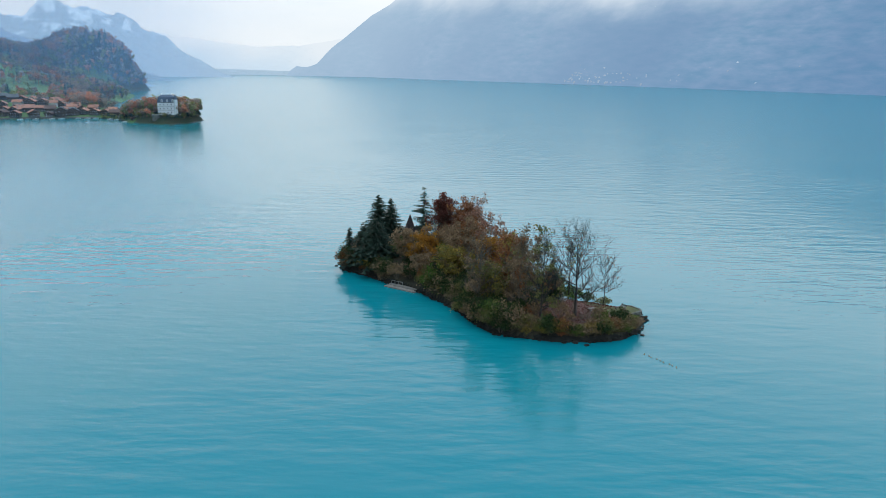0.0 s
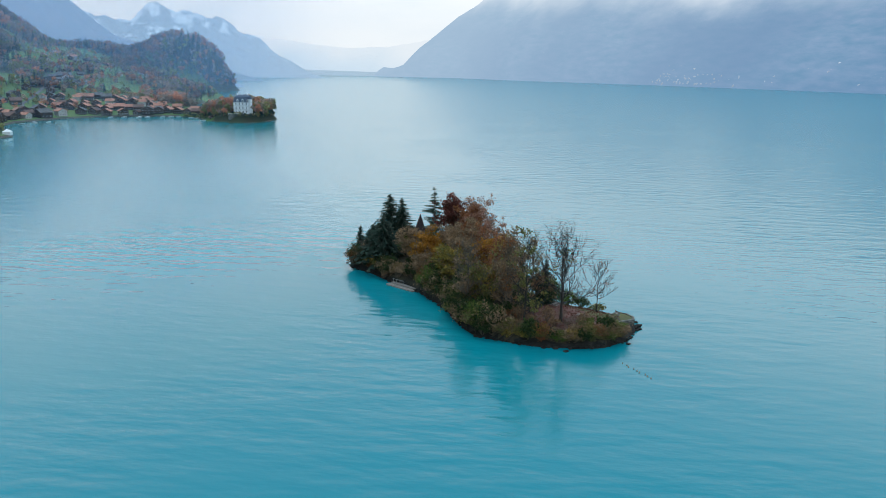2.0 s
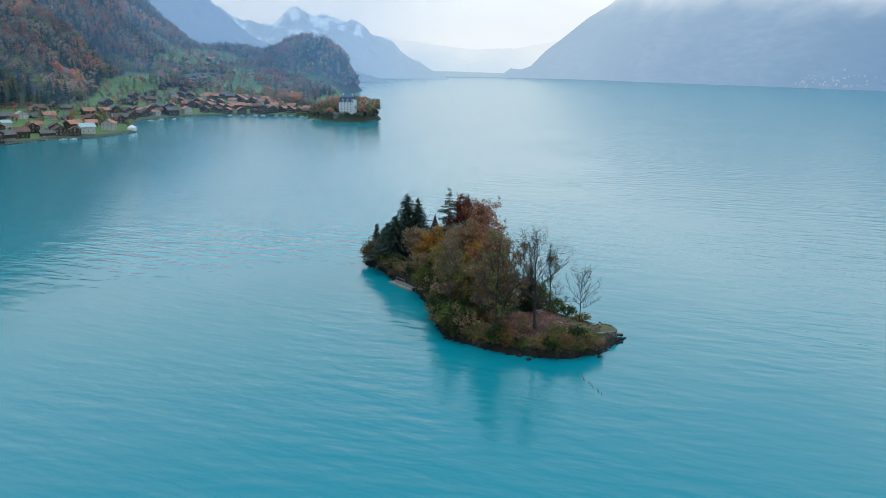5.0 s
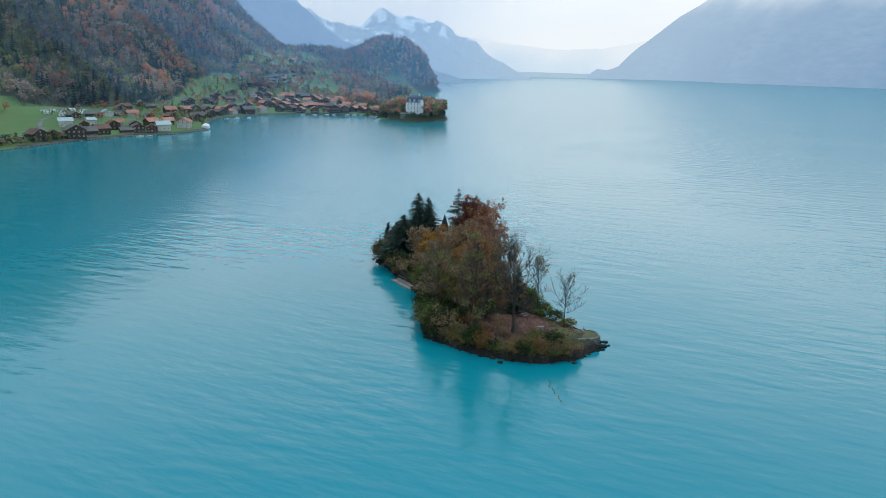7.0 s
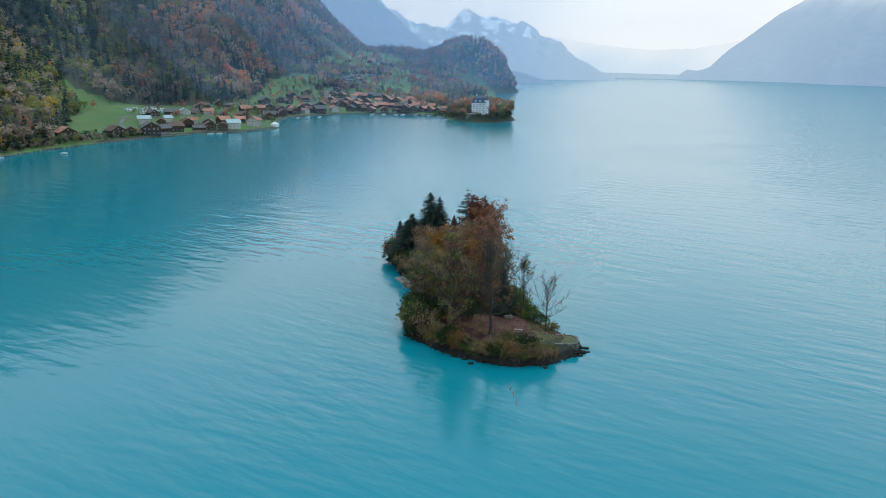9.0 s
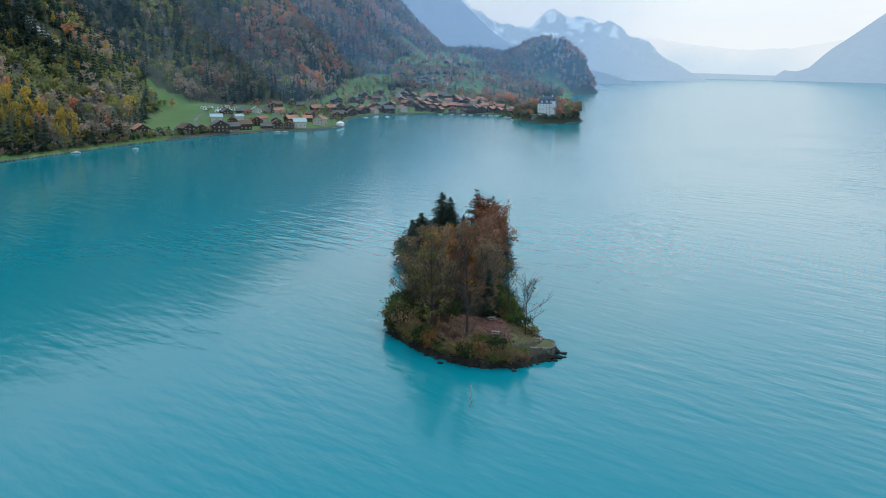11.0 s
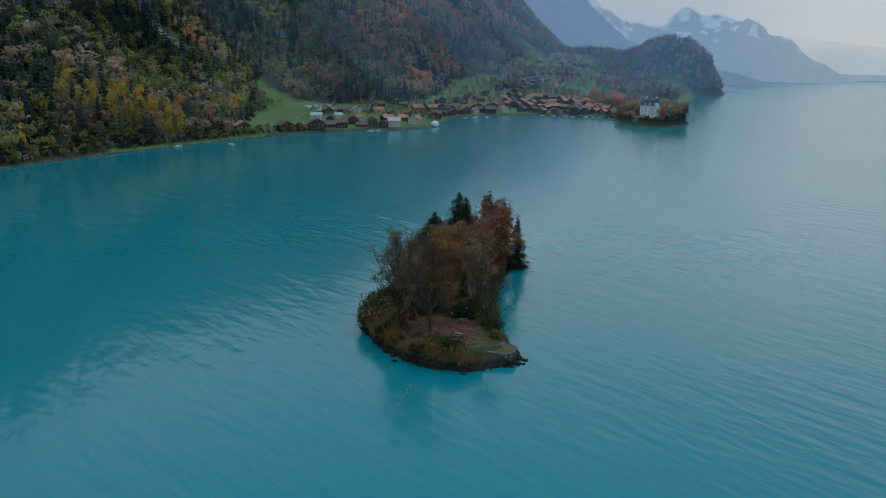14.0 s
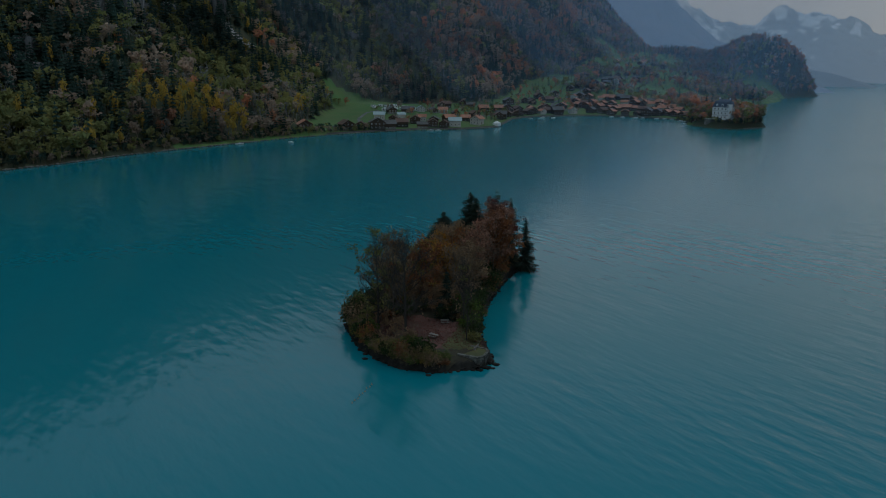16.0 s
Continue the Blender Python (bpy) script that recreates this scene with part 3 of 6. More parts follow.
def skeleton_of(rng, height, spread, start=0.3, limbs=16, subs=6, twigs=4, radius=0.3, upward=0.55, forks=False):
    """Trunk and limbs of a broadleaf tree: rows of tapered pieces, and the twig ends."""
    trunk, wood, tips = [], [], []
    bend = rng.normal(0, 0.035, 2) * height
    knots = [np.array([bend[0] * k * k + rng.normal(0, 0.05), bend[1] * k * k + rng.normal(0, 0.05), height * k * 0.96]) for k in np.linspace(0, 1, 9)]
    knots[0] = np.array([0, 0, -0.4])
    for k in range(8):
        trunk.append((knots[k], knots[k + 1], radius * (1 - k / 8.6) * (1.35 if k == 0 else 1), radius * (1 - (k + 1) / 8.6)))

    def grow(p, d, length, r, pieces, lift, out):
        pts = [p]
        for k in range(pieces):
            d = d + rng.normal(0, 0.13, 3) + np.array([0, 0, lift / pieces])
            d = d / np.linalg.norm(d)
            q = pts[-1] + d * length / pieces
            out.append((pts[-1], q, r * (1 - k / (pieces + 0.6)), r * (1 - (k + 1) / (pieces + 0.6))))
            pts.append(q)
        return pts, d

    for i in range(limbs):
        f = start + (0.97 - start) * (i + rng.uniform(0, 0.8)) / limbs
        k = min(int(f * 8), 7)
        p = knots[k] + (knots[k + 1] - knots[k]) * (f * 8 - k)
        g = (f - start) / (1 - start)
        az = i * 2.4 + rng.uniform(-0.5, 0.5)
        el = radians(12 + 55 * g * upward / 0.55 + rng.uniform(-8, 14))
        d = np.array([math.cos(az) * math.cos(el), math.sin(az) * math.cos(el), math.sin(el)])
        ln = spread * (0.45 + 0.75 * math.sin(math.pi * min(0.18 + 0.8 * g, 1))) * rng.uniform(0.75, 1.15)
        r = radius * (1 - f) * 0.5 + 0.035
        pts, d1 = grow(p, d, ln, r, 5, upward * 0.8, wood)
        for j in range(subs):
            q = pts[1 + (j * 4) // max(subs - 1, 1)] if subs > 1 else pts[-1]
            d2 = d1 + rng.normal(0, 0.62, 3) + np.array([0, 0, upward * 0.5])
            d2 /= np.linalg.norm(d2)
            pts2, d3 = grow(q, d2, ln * rng.uniform(0.28, 0.5), r * 0.45 + 0.012, 3, upward * 0.5, wood)
            for m in range(twigs):
                q2 = pts2[1 + m % 3]
                d4 = d3 + rng.normal(0, 0.75, 3) + np.array([0, 0, upward * 0.4])
                d4 /= np.linalg.norm(d4)
                pts3, _ = grow(q2, d4, rng.uniform(0.7, 1.5) * (0.5 + height / 30), 0.022, 2, 0.2, wood)
                tips.append(pts3[-1])
                tips.append(pts3[1])
            tips.append(pts2[-1])
    return trunk, wood, np.array(tips)


def land_on(z_of, x, y):
    return float(z_of(np.array([x]), np.array([y]))[0])


def clumps(rng, tips, amount, loose):
    """Places for leaves, gathered in uneven sprays round some of the twig ends."""
    heart = tips[rng.integers(0, len(tips), max(6, amount // 22))]
    weight = rng.uniform(0.3, 1.0, len(heart))
    which = rng.choice(len(heart), amount, p=weight / weight.sum())
    return heart[which] + rng.normal(0, loose, (amount, 3)) * np.array([1.0, 1.0, 0.7])


def broadleaf(x, y, z, height, spread, leaf, amount, seed, label, size=0.30, name="tree", bark=None, start=0.3, limbs=16, subs=6, twigs=4, radius=0.28, upward=0.55, loose=0.55, second=None):
    """A broadleaf tree with trunk, branches and a crown of loose leaves."""
    rng = np.random.default_rng(seed)
    bark = bark or M_BARK
    tree = new(name)
    tree.location = (x, y, z)
    tagged(tree, label, "tree")
    trunk, wood, tips = skeleton_of(rng, height, spread, start, limbs, subs, twigs, radius, upward)
    put("trunk", smooth_shade(mesh_of("trunk", *tubes(trunk, 7))), bark, tree)
    tagged(put("branchwork", mesh_of("branchwork", *tubes(wood, 3)), bark, tree), kind="stuff")
    if amount:
        pick = clumps(rng, tips, amount, loose)
        tagged(put("crown", mesh_of("crown", *leaf_quads(rng, pick, size)), LEAF[leaf], tree), kind="stuff")
    if second:
        pick = clumps(rng, tips, second[1], loose)
        tagged(put("sparse_foliage", mesh_of("sparse_foliage", *leaf_quads(rng, pick, size)), LEAF[second[0]], tree), kind="stuff")
    return tree


def conifer(x, y, z, height, reach, seed, label, tiers=24, dense=9, needle=None, low=0.06, open_tips=False, name="spruce"):
    """A spruce: straight trunk, tiers of drooping boughs, each a spine with hanging sprays."""
    rng = np.random.default_rng(seed)
    tree = new(name)
    tree.location = (x, y, z)
    tagged(tree, label, "conifer")
    put("trunk", smooth_shade(mesh_of("trunk", *tubes([((0, 0, -0.4), (0, 0, height * 0.5), height * 0.013, height * 0.008), ((0, 0, height * 0.5), (0, 0, height), height * 0.008, 0.02)], 7))), M_BARK, tree)
    quads, spines = [], []
    for i in range(tiers):
        f = low + (1 - low) * (i + 0.2) / tiers
        zt = height * f
        rad = reach * (1 - f) ** 0.75 * rng.uniform(0.78, 1.12) + 0.15
        for j in range(max(4, int(dense * (1 - 0.4 * f)))):
            az = rng.uniform(0, 2 * math.pi)
            ln = rad * rng.uniform(0.7, 1.12)
            out = np.array([math.cos(az), math.sin(az), 0])
            side = np.array([-math.sin(az), math.cos(az), 0])
            droop = rng.uniform(0.12, 0.42) * (0.5 if open_tips else 1.0)
            zz = zt + rng.uniform(-0.4, 0.4) * height / tiers
            prev = np.array([0, 0, zz])
            steps = 5
            for k in range(1, steps + 1):
                g = k / steps
                p = out * ln * g + np.array([0, 0, zz - droop * ln * (g - (0.55 if open_tips else 0.25) * g * g)])
                w = (0.45 + 0.75 * (1 - g)) * (0.34 + 0.15 * ln)
                hang = np.array([0, 0, -w * rng.uniform(0.35, 0.85)])
                for sgn in (-1, 1):
                    q = (prev + p) / 2 + side * sgn * w * rng.uniform(0.7, 1.2) + hang + out * 0.25
                    quads.append((prev, (prev * 0.4 + q * 0.6) - out * 0.08, q, p))
                spines.append((prev, p, 0.035 * (1.2 - g) + 0.01, 0.035 * (1 - g) + 0.008))
                prev = p
    v = np.array(quads).reshape(-1, 3)
    tagged(put("foliage", mesh_of("foliage", v, np.arange(len(v)).reshape(-1, 4)), needle or M_NEEDLE, tree), kind="stuff")
    tagged(put("branchwork", mesh_of("branchwork", *tubes(spines, 3)), M_BARK, tree), kind="stuff")
    return tree


def shrub(x, y, z, width, height, leaf, seed, label, amount=700, size=0.2, name="shrub", wood=True):
    """A bush: bent stems and an uneven heap of leaves."""
    rng = np.random.default_rng(seed)
    bush = new(name)
    bush.location = (x, y, z)
    tagged(bush, label, "shrub")
    stems, tips = [], []
    for i in range(26):
        az, rr = rng.uniform(0, 2 * math.pi), rng.uniform(0.2, 1) ** 0.7
        mid = np.array([math.cos(az) * rr * width * 0.3, math.sin(az) * rr * width * 0.3, height * rng.uniform(0.3, 0.5)])
        end = np.array([math.cos(az) * rr * width * 0.52, math.sin(az) * rr * width * 0.52, height * (1.02 - 0.55 * rr * rr) * rng.uniform(0.7, 1.1)])
        stems += [((0, 0, -0.3), mid, 0.05, 0.035), (mid, end, 0.035, 0.012)]
        for _ in range(4):
            b = end + rng.normal(0, 0.32, 3) * height * 0.35
            stems.append((mid * 0.4 + end * 0.6, b, 0.02, 0.008))
            tips.append(b)
        tips += [end, mid * 0.5 + end * 0.5]
    tips = np.array(tips)
    tagged(put("branchwork", mesh_of("branchwork", *tubes(stems, 3)), M_BARK if leaf else M_BARK_PALE, bush), kind="stuff")
    if leaf:
        pick = tips[rng.integers(0, len(tips), amount)] + rng.normal(0, 0.16, (amount, 3)) * np.array([width, width, height]) * 0.5
        pick[:, 2] = np.abs(pick[:, 2])
        tagged(put("foliage", mesh_of("foliage", *leaf_quads(rng, pick, size)), LEAF[leaf], bush), kind="stuff")
    return bush


# ---- the wooded mountainside: too many trees to count ----
def far_conifer(rng, tiers=8, arms=6):
    q = []
    for i in range(tiers):
        f = 0.10 + 0.9 * i / tiers
        r = 0.19 * (1 - f) ** 0.8 + 0.012
        for j in range(arms):
            az = j * 2 * math.pi / arms + i * 0.7 + rng.uniform(-0.3, 0.3)
            rr = r * rng.uniform(0.7, 1.2)
            o, s = np.array([math.cos(az), math.sin(az), 0]), np.array([-math.sin(az), math.cos(az), 0])
            base = np.array([0, 0, f + 0.05])
            q.append((base, base + o * rr * 0.6 - s * rr * 0.55 + (0, 0, -0.05), base + o * rr + (0, 0, -0.085), base + o * rr * 0.6 + s * rr * 0.55 + (0, 0, -0.05)))
    v = np.array(q).reshape(-1, 3)
    t, tf = tubes([((0, 0, -0.05), (0, 0, 0.9), 0.014, 0.004)], 4)
    return np.concatenate([v, t]), np.concatenate([np.arange(len(v)).reshape(-1, 4), tf + len(v)])


def far_broadleaf(rng, leaves=84, size=0.080, bare=False):
    c = []
    lobes = [np.array([rng.normal(0, 0.13), rng.normal(0, 0.13), rng.uniform(0.38, 0.88)]) for _ in range(7)]
    for i in range(leaves):
        d = rng.normal(size=3)
        d /= np.linalg.norm(d)
        c.append(lobes[i % 7] + d * rng.uniform(0.06, 0.155) * np.array([1, 1, 0.9]))
    v, f = leaf_quads(rng, np.array(c), size)
    segs = [((0, 0, -0.05), (0, 0, 0.5), 0.02, 0.013)]
    for lobe in lobes:
        segs.append(((0, 0, rng.uniform(0.2, 0.45)), lobe, 0.010, 0.004))
    t, tf = tubes(segs, 3)
    if bare:
        v, f = leaf_quads(rng, np.array(c)[: leaves], size * 0.7)
    return np.concatenate([v, t]), np.concatenate([f, tf + len(v)])


def far_larch(rng):
    v, f = far_broadleaf(rng, 80, 0.065)
    return v * np.array([0.62, 0.62, 1.08]), f


def woodland(name, spots, heights, templates, mat, label, seed):
    """One mesh of many trees, each a turned and scaled copy of a small pattern."""
    rng = np.random.default_rng(seed)
    vs, fs, n = [], [], 0
    which = rng.integers(0, len(templates), len(spots))
    for k, (tv, tf) in enumerate(templates):
        p, h = spots[which == k], heights[which == k]
        if not len(p):
            continue
        a = rng.uniform(0, 2 * np.pi, len(p))
        wide = h * rng.uniform(0.85, 1.3, len(p))
        c, s = np.cos(a), np.sin(a)
        x = (tv[None, :, 0] * c[:, None] - tv[None, :, 1] * s[:, None]) * wide[:, None] + p[:, :1]
        y = (tv[None, :, 0] * s[:, None] + tv[None, :, 1] * c[:, None]) * wide[:, None] + p[:, 1:2]
        z = tv[None, :, 2] * h[:, None] + p[:, 2:]
        vs.append(np.stack([x, y, z], -1).reshape(-1, 3))
        fs.append((tf[None] + (n + np.arange(len(p)) * len(tv))[:, None, None]).reshape(-1, 4))
        n += len(p) * len(tv)
    ob = put(name, mesh_of(name, np.concatenate(vs), np.concatenate(fs)), mat)
    return tagged(ob, label, "forest", kind="stuff")


rng = np.random.default_rng(11)
fx, fy = np.meshgrid(np.arange(-1720, -250, 8.0), np.arange(-40, 1760, 8.0), indexing="ij")
fx, fy = (fx + rng.uniform(-3.8, 3.8, fx.shape)).ravel(), (fy + rng.uniform(-3.8, 3.8, fy.shape)).ravel()
hx, hy = np.meshgrid(np.arange(-760, -270, 7.5), np.arange(-40, 430, 7.5), indexing="ij")
fx, fy = np.r_[fx, (hx + rng.uniform(-3.5, 3.5, hx.shape)).ravel()], np.r_[fy, (hy + rng.uniform(-3.5, 3.5, hy.shape)).ravel()]
inland = inside_distance(SHORE, fx, fy)
fz = land_z(fx, fy)
open_land = meadow(fx, fy) + 0.25 * rough_noise(fx, fy, 22)
knoll = np.hypot((fx + 752) / 120, (fy - 1560) / 135) < 1
keep = (inland > 5) & ((open_land < 0) | (knoll & (inland > 4))) & (fz < 420) & (fx > -720 - 0.62 * np.maximum(fy, 0))
keep &= ~((np.hypot((fx + 556) / 16, (fy - 334) / 12) < 1))
keep &= ~((fy < 330) & (inland < 9) & (fy > 190))
scrub = rough_noise(fx, fy, 60, 4.0) > 0.42
keep &= ~(scrub & (rng.random(len(fx)) < 0.25))
fx, fy, fz = fx[keep], fy[keep], fz[keep]
tone = rough_noise(fx, fy, 95, 2.0) * 0.6 + rough_noise(fx, fy, 30, 6.0) * 0.35 + rng.normal(0, 0.33, len(fx))
tone = tone + np.interp(fy, (300, 520, 800, 1200), (-0.24, -0.10, 0.12, 0.30))
dark = np.interp(fy, (250, 500, 900), (0.30, 0.18, 0.0)) + rough_noise(fx, fy, 70, 9.0) + rng.normal(0, 0.45, len(fx))
gold = (np.hypot((fx + 410) / 20, (fy - 238) / 42) < 1) & (rng.random(len(fx)) < 0.6) | (fy < 420) & (rng.random(len(fx)) < 0.02)
spots = np.stack([fx, fy, fz - 0.3], -1)
tall = rng.uniform(11, 20, len(fx))
FOREST = {k: leafy(k + "_forest_leaves", a, b, scale=0.07, island=0.16, big=0.45) for k, a, b in (
    ("spruce", (0.024, 0.055, 0.046), (0.050, 0.088, 0.062)), ("russet", (0.54, 0.215, 0.11), (0.37, 0.19, 0.12)),
    ("brown", (0.38, 0.265, 0.19), (0.26, 0.215, 0.165)), ("olive", (0.15, 0.185, 0.075), (0.29, 0.255, 0.09)),
    ("larch", (0.50, 0.32, 0.060), (0.36, 0.26, 0.06)), ("grey", (0.21, 0.205, 0.19), (0.15, 0.16, 0.145)))}
T_CON, T_LARCH = [far_conifer(rng) for _ in range(4)], [far_larch(rng) for _ in range(3)]
T_BROAD, T_BARE = [far_broadleaf(rng) for _ in range(6)], [far_broadleaf(rng, 40, 0.06, True) for _ in range(4)]
is_spruce = (dark > 0.36) & ~gold
rest = ~is_spruce & ~gold
for name, mask, pats, mat, grow_by, label in (
        ("spruce_wood", is_spruce, T_CON, "spruce", 1.25, "dark green spruces among the autumn wood on the mountainside"),
        ("larch_wood", gold, T_LARCH, "larch", 1.1, "golden yellow larches above the lake shore"),
        ("beech_wood", rest & (tone > 0.50), T_BROAD, "russet", 1.0, "russet beeches in autumn leaf on the mountainside"),
        ("mixed_wood", rest & (tone <= 0.50) & (tone > 0.12), T_BROAD, "brown", 1.0, "brown autumn broadleaf wood on the mountainside"),
        ("bare_wood", rest & (tone <= 0.12) & (tone > -0.25), T_BARE, "grey", 1.0, "half-bare grey broadleaf trees on the slope"),
        ("lime_wood", rest & (tone <= -0.25), T_BROAD, "olive", 0.95, "olive and yellow-green broadleaf wood on the slope")):
    woodland(name, spots[mask], tall[mask] * grow_by, pats, FOREST[mat], label, 3)

# ---- the island ----
ISLE = [(-32, 213), (-30.5, 206), (-22, 199.5), (-13.5, 190.5), (-6, 184.5), (2.5, 172.5), (8.4, 160), (12, 154.5), (20, 151.5), (27, 149.8), (35, 150.3), (41, 151.8),
        (46.5, 156.5), (49.6, 164), (49, 170), (44, 172.5), (37, 176), (28, 183), (20.6, 190), (10, 203), (1.5, 215), (-3, 224), (-12, 227), (-24, 221)]


def isle_z(x, y):
    s = inside_distance(ISLE, x, y) + 0.5 * rough_noise(x, y, 4.5, 2.0)
    bank = np.where(s < 0, np.maximum(s * 0.7, -2.5), 1.25 * np.clip(s / 0.7, 0, 1) + 1.25 * np.clip((s - 0.6) / 5, 0, 1) + 0.05 * np.maximum(s, 0))
    hump = 2.6 * np.exp(-(((x + 6) / 17) ** 2 + ((y - 206) / 13) ** 2))
    return bank + np.where(s > 0, hump * np.clip(s / 5, 0, 1) + 0.10 * rough_noise(x, y, 5, 7.0), 0)


ix, iy = np.meshgrid(np.arange(-38, 56, 0.7), np.arange(143, 233, 0.7), indexing="ij")
isle_mesh = smooth_shade(mesh_of("island_ground", np.stack([ix.ravel(), iy.ravel(), isle_z(ix, iy).ravel()], -1), grid_faces(*ix.shape)))
isle = put("island_ground", isle_mesh, M_LITTER)
tagged(isle, "small rocky lake island strewn with fallen leaves", "island", kind="structure")
isle_mesh.materials.append(M_ROCK)
isle_mesh.materials.append(material("trodden_turf", (0.10, 0.085, 0.035), (0.07, 0.085, 0.03), scale=1.2, bump=0.04, big=0.25))
ic = np.zeros(len(isle_mesh.polygons) * 3)
isle_mesh.polygons.foreach_get("center", ic)
ic = ic.reshape(-1, 3)
edge = inside_distance(ISLE, ic[:, 0], ic[:, 1]) + 0.8 * rough_noise(ic[:, 0], ic[:, 1], 3)
turf = (ic[:, 0] > 30) & (edge > 1.5) & ((ic[:, 0] - 38) * 0.75 + (ic[:, 1] - 167) * 0.65 + 1.5 * rough_noise(ic[:, 0], ic[:, 1], 4) > 0)
isle_mesh.materials.append(material("dark_woodland_soil", (0.032, 0.025, 0.017), (0.05, 0.045, 0.024), scale=1.4, bump=0.06, big=0.3))
open_ground = np.hypot(((ic[:, 0] - 32.5) * math.cos(radians(35)) + (ic[:, 1] - 164) * math.sin(radians(35))) / 17, (-(ic[:, 0] - 32.5) * math.sin(radians(35)) + (ic[:, 1] - 164) * math.cos(radians(35))) / 8) + 0.25 * rough_noise(ic[:, 0], ic[:, 1], 4, 3.0) < 1
isle_mesh.polygons.foreach_set("material_index", np.where(edge < 0.9, 1, np.where(turf & open_ground, 2, np.where(open_ground & (edge > 2.5), 0, 3))).astype(np.int32))


def on_isle(x, y):
    return land_on(isle_z, x, y) - 0.05


def isle_tree(x, y, top, spread, leaf, amount, seed, label, **more):
    z = on_isle(x, y)
    return broadleaf(x, y, z, (top - z) * 0.88, spread * 1.35, leaf, int(amount * 1.5), seed, label, **more)


def isle_conifer(x, y, top, reach, seed, label, **more):
    z = on_isle(x, y)
    more["tiers"], more["dense"] = int(more["tiers"] * (1.0 if more.get("open_tips") else 1.3)), int(more["dense"] * 1.6)
    return conifer(x, y, z, top - z, reach * 1.4, seed, label, **more)


# conifers at the far end
isle_conifer(-6.1, 214.6, 24.8, 4.8, 1, "tall open-branched spruce rising over the island wood", tiers=17, dense=9, needle=M_NEEDLE_BLUE, open_tips=True)
isle_conifer(-20.2, 215.2, 21.8, 6.4, 2, "dense dark green spruce with a pointed top", tiers=26, dense=11)
isle_conifer(-16.2, 214.6, 20.8, 5.6, 3, "dark spruce close beside a taller twin", tiers=24, dense=10)
isle_conifer(-20.2, 205.0, 16.6, 6.6, 4, "broad bushy dark yew-like conifer by the shore", tiers=22, dense=13)
isle_conifer(-24.0, 208.0, 13.5, 5.0, 5, "low dark conifer at the water's edge", tiers=20, dense=12)
isle_conifer(-28.6, 210.2, 12.4, 2.3, 6, "slim young spruce at the island's tip", tiers=20, dense=9)
isle_conifer(0.2, 221.0, 16.0, 3.2, 7, "dark spruce leaning out over the far shore", tiers=20, dense=10)
isle_conifer(-0.2, 215.0, 23.2, 3.0, 8, "narrow dark spruce behind the copper beech", tiers=22, dense=9)
isle_conifer(28.0, 172.5, 14.5, 2.3, 9, "small dark conifer among bare trees", tiers=18, dense=9)
# leafy autumn trees
isle_tree(0.5, 209.5, 20.0, 4.6, "red", 5200, 21, "copper beech with dark red leaves", start=0.2, limbs=20, subs=6, twigs=3)
isle_tree(6.6, 205.4, 18.6, 4.6, "rust", 5600, 22, "beech with rust-orange leaves at the far shore", start=0.12, limbs=20, subs=6, twigs=3)
isle_tree(7.8, 202.5, 20.8, 5.4, "pink", 1900, 23, "tall ash with sparse pale russet leaves", start=0.3, limbs=20, subs=7, twigs=4, bark=M_BARK_PALE)
isle_tree(-5.6, 196.6, 10.8, 3.6, "orange", 3600, 24, "maple in glowing orange-yellow leaf", start=0.15, limbs=16, subs=6, twigs=3)
isle_tree(-10.5, 198.6, 11.5, 4.2, "brown", 2000, 25, "rounded thicket-like tree with withered brown leaves", start=0.12, limbs=20, subs=7, twigs=4, bark=M_BARK_PALE)
isle_tree(2.8, 184.0, 9.6, 4.0, "yellow", 2300, 26, "low spreading tree with yellow leaves over the bank", start=0.12, limbs=18, subs=6, twigs=3, second=("olive", 900))
isle_tree(12.5, 182.0, 15.0, 3.4, "orange", 2000, 27, "slender tree with thin orange leaves", start=0.2, limbs=18, subs=6, twigs=3, second=("rust", 900))
isle_tree(7.0, 190.0, 17.5, 4.6, "brown", 1700, 28, "half-bare tree with brown leaves", start=0.2, limbs=20, subs=7, twigs=4, bark=M_BARK_PALE, second=("rust", 700))
isle_tree(13.5, 193.0, 18.5, 4.4, "pink", 1300, 29, "tall thin-leaved russet tree", start=0.25, limbs=18, subs=7, twigs=4, bark=M_BARK_PALE)
isle_tree(1.0, 200.0, 12.5, 3.8, "brown", 1500, 30, "brown-leaved tree in front of the turret", start=0.15, limbs=18, subs=7, twigs=4, bark=M_BARK_PALE)
isle_tree(17.0, 172.5, 18.0, 3.8, "rust", 2000, 31, "tree holding a few rust-coloured leaves", start=0.2, limbs=18, subs=7, twigs=4, second=("yellow", 500))
isle_tree(3.5, 194.0, 12.0, 3.8, "brown", 1500, 32, "brown broadleaf tree in the thick of the wood", start=0.15, limbs=16, subs=6, twigs=3)
isle_tree(12.0, 168.0, 11.5, 3.2, "olive", 1300, 33, "low tree with green and yellow leaves", start=0.12, limbs=16, subs=6, twigs=3, second=("yellow", 700))
isle_tree(18.0, 186.5, 16.0, 3.6, "brown", 1200, 34, "half-bare brown tree on the far bank", start=0.2, limbs=16, subs=7, twigs=4)
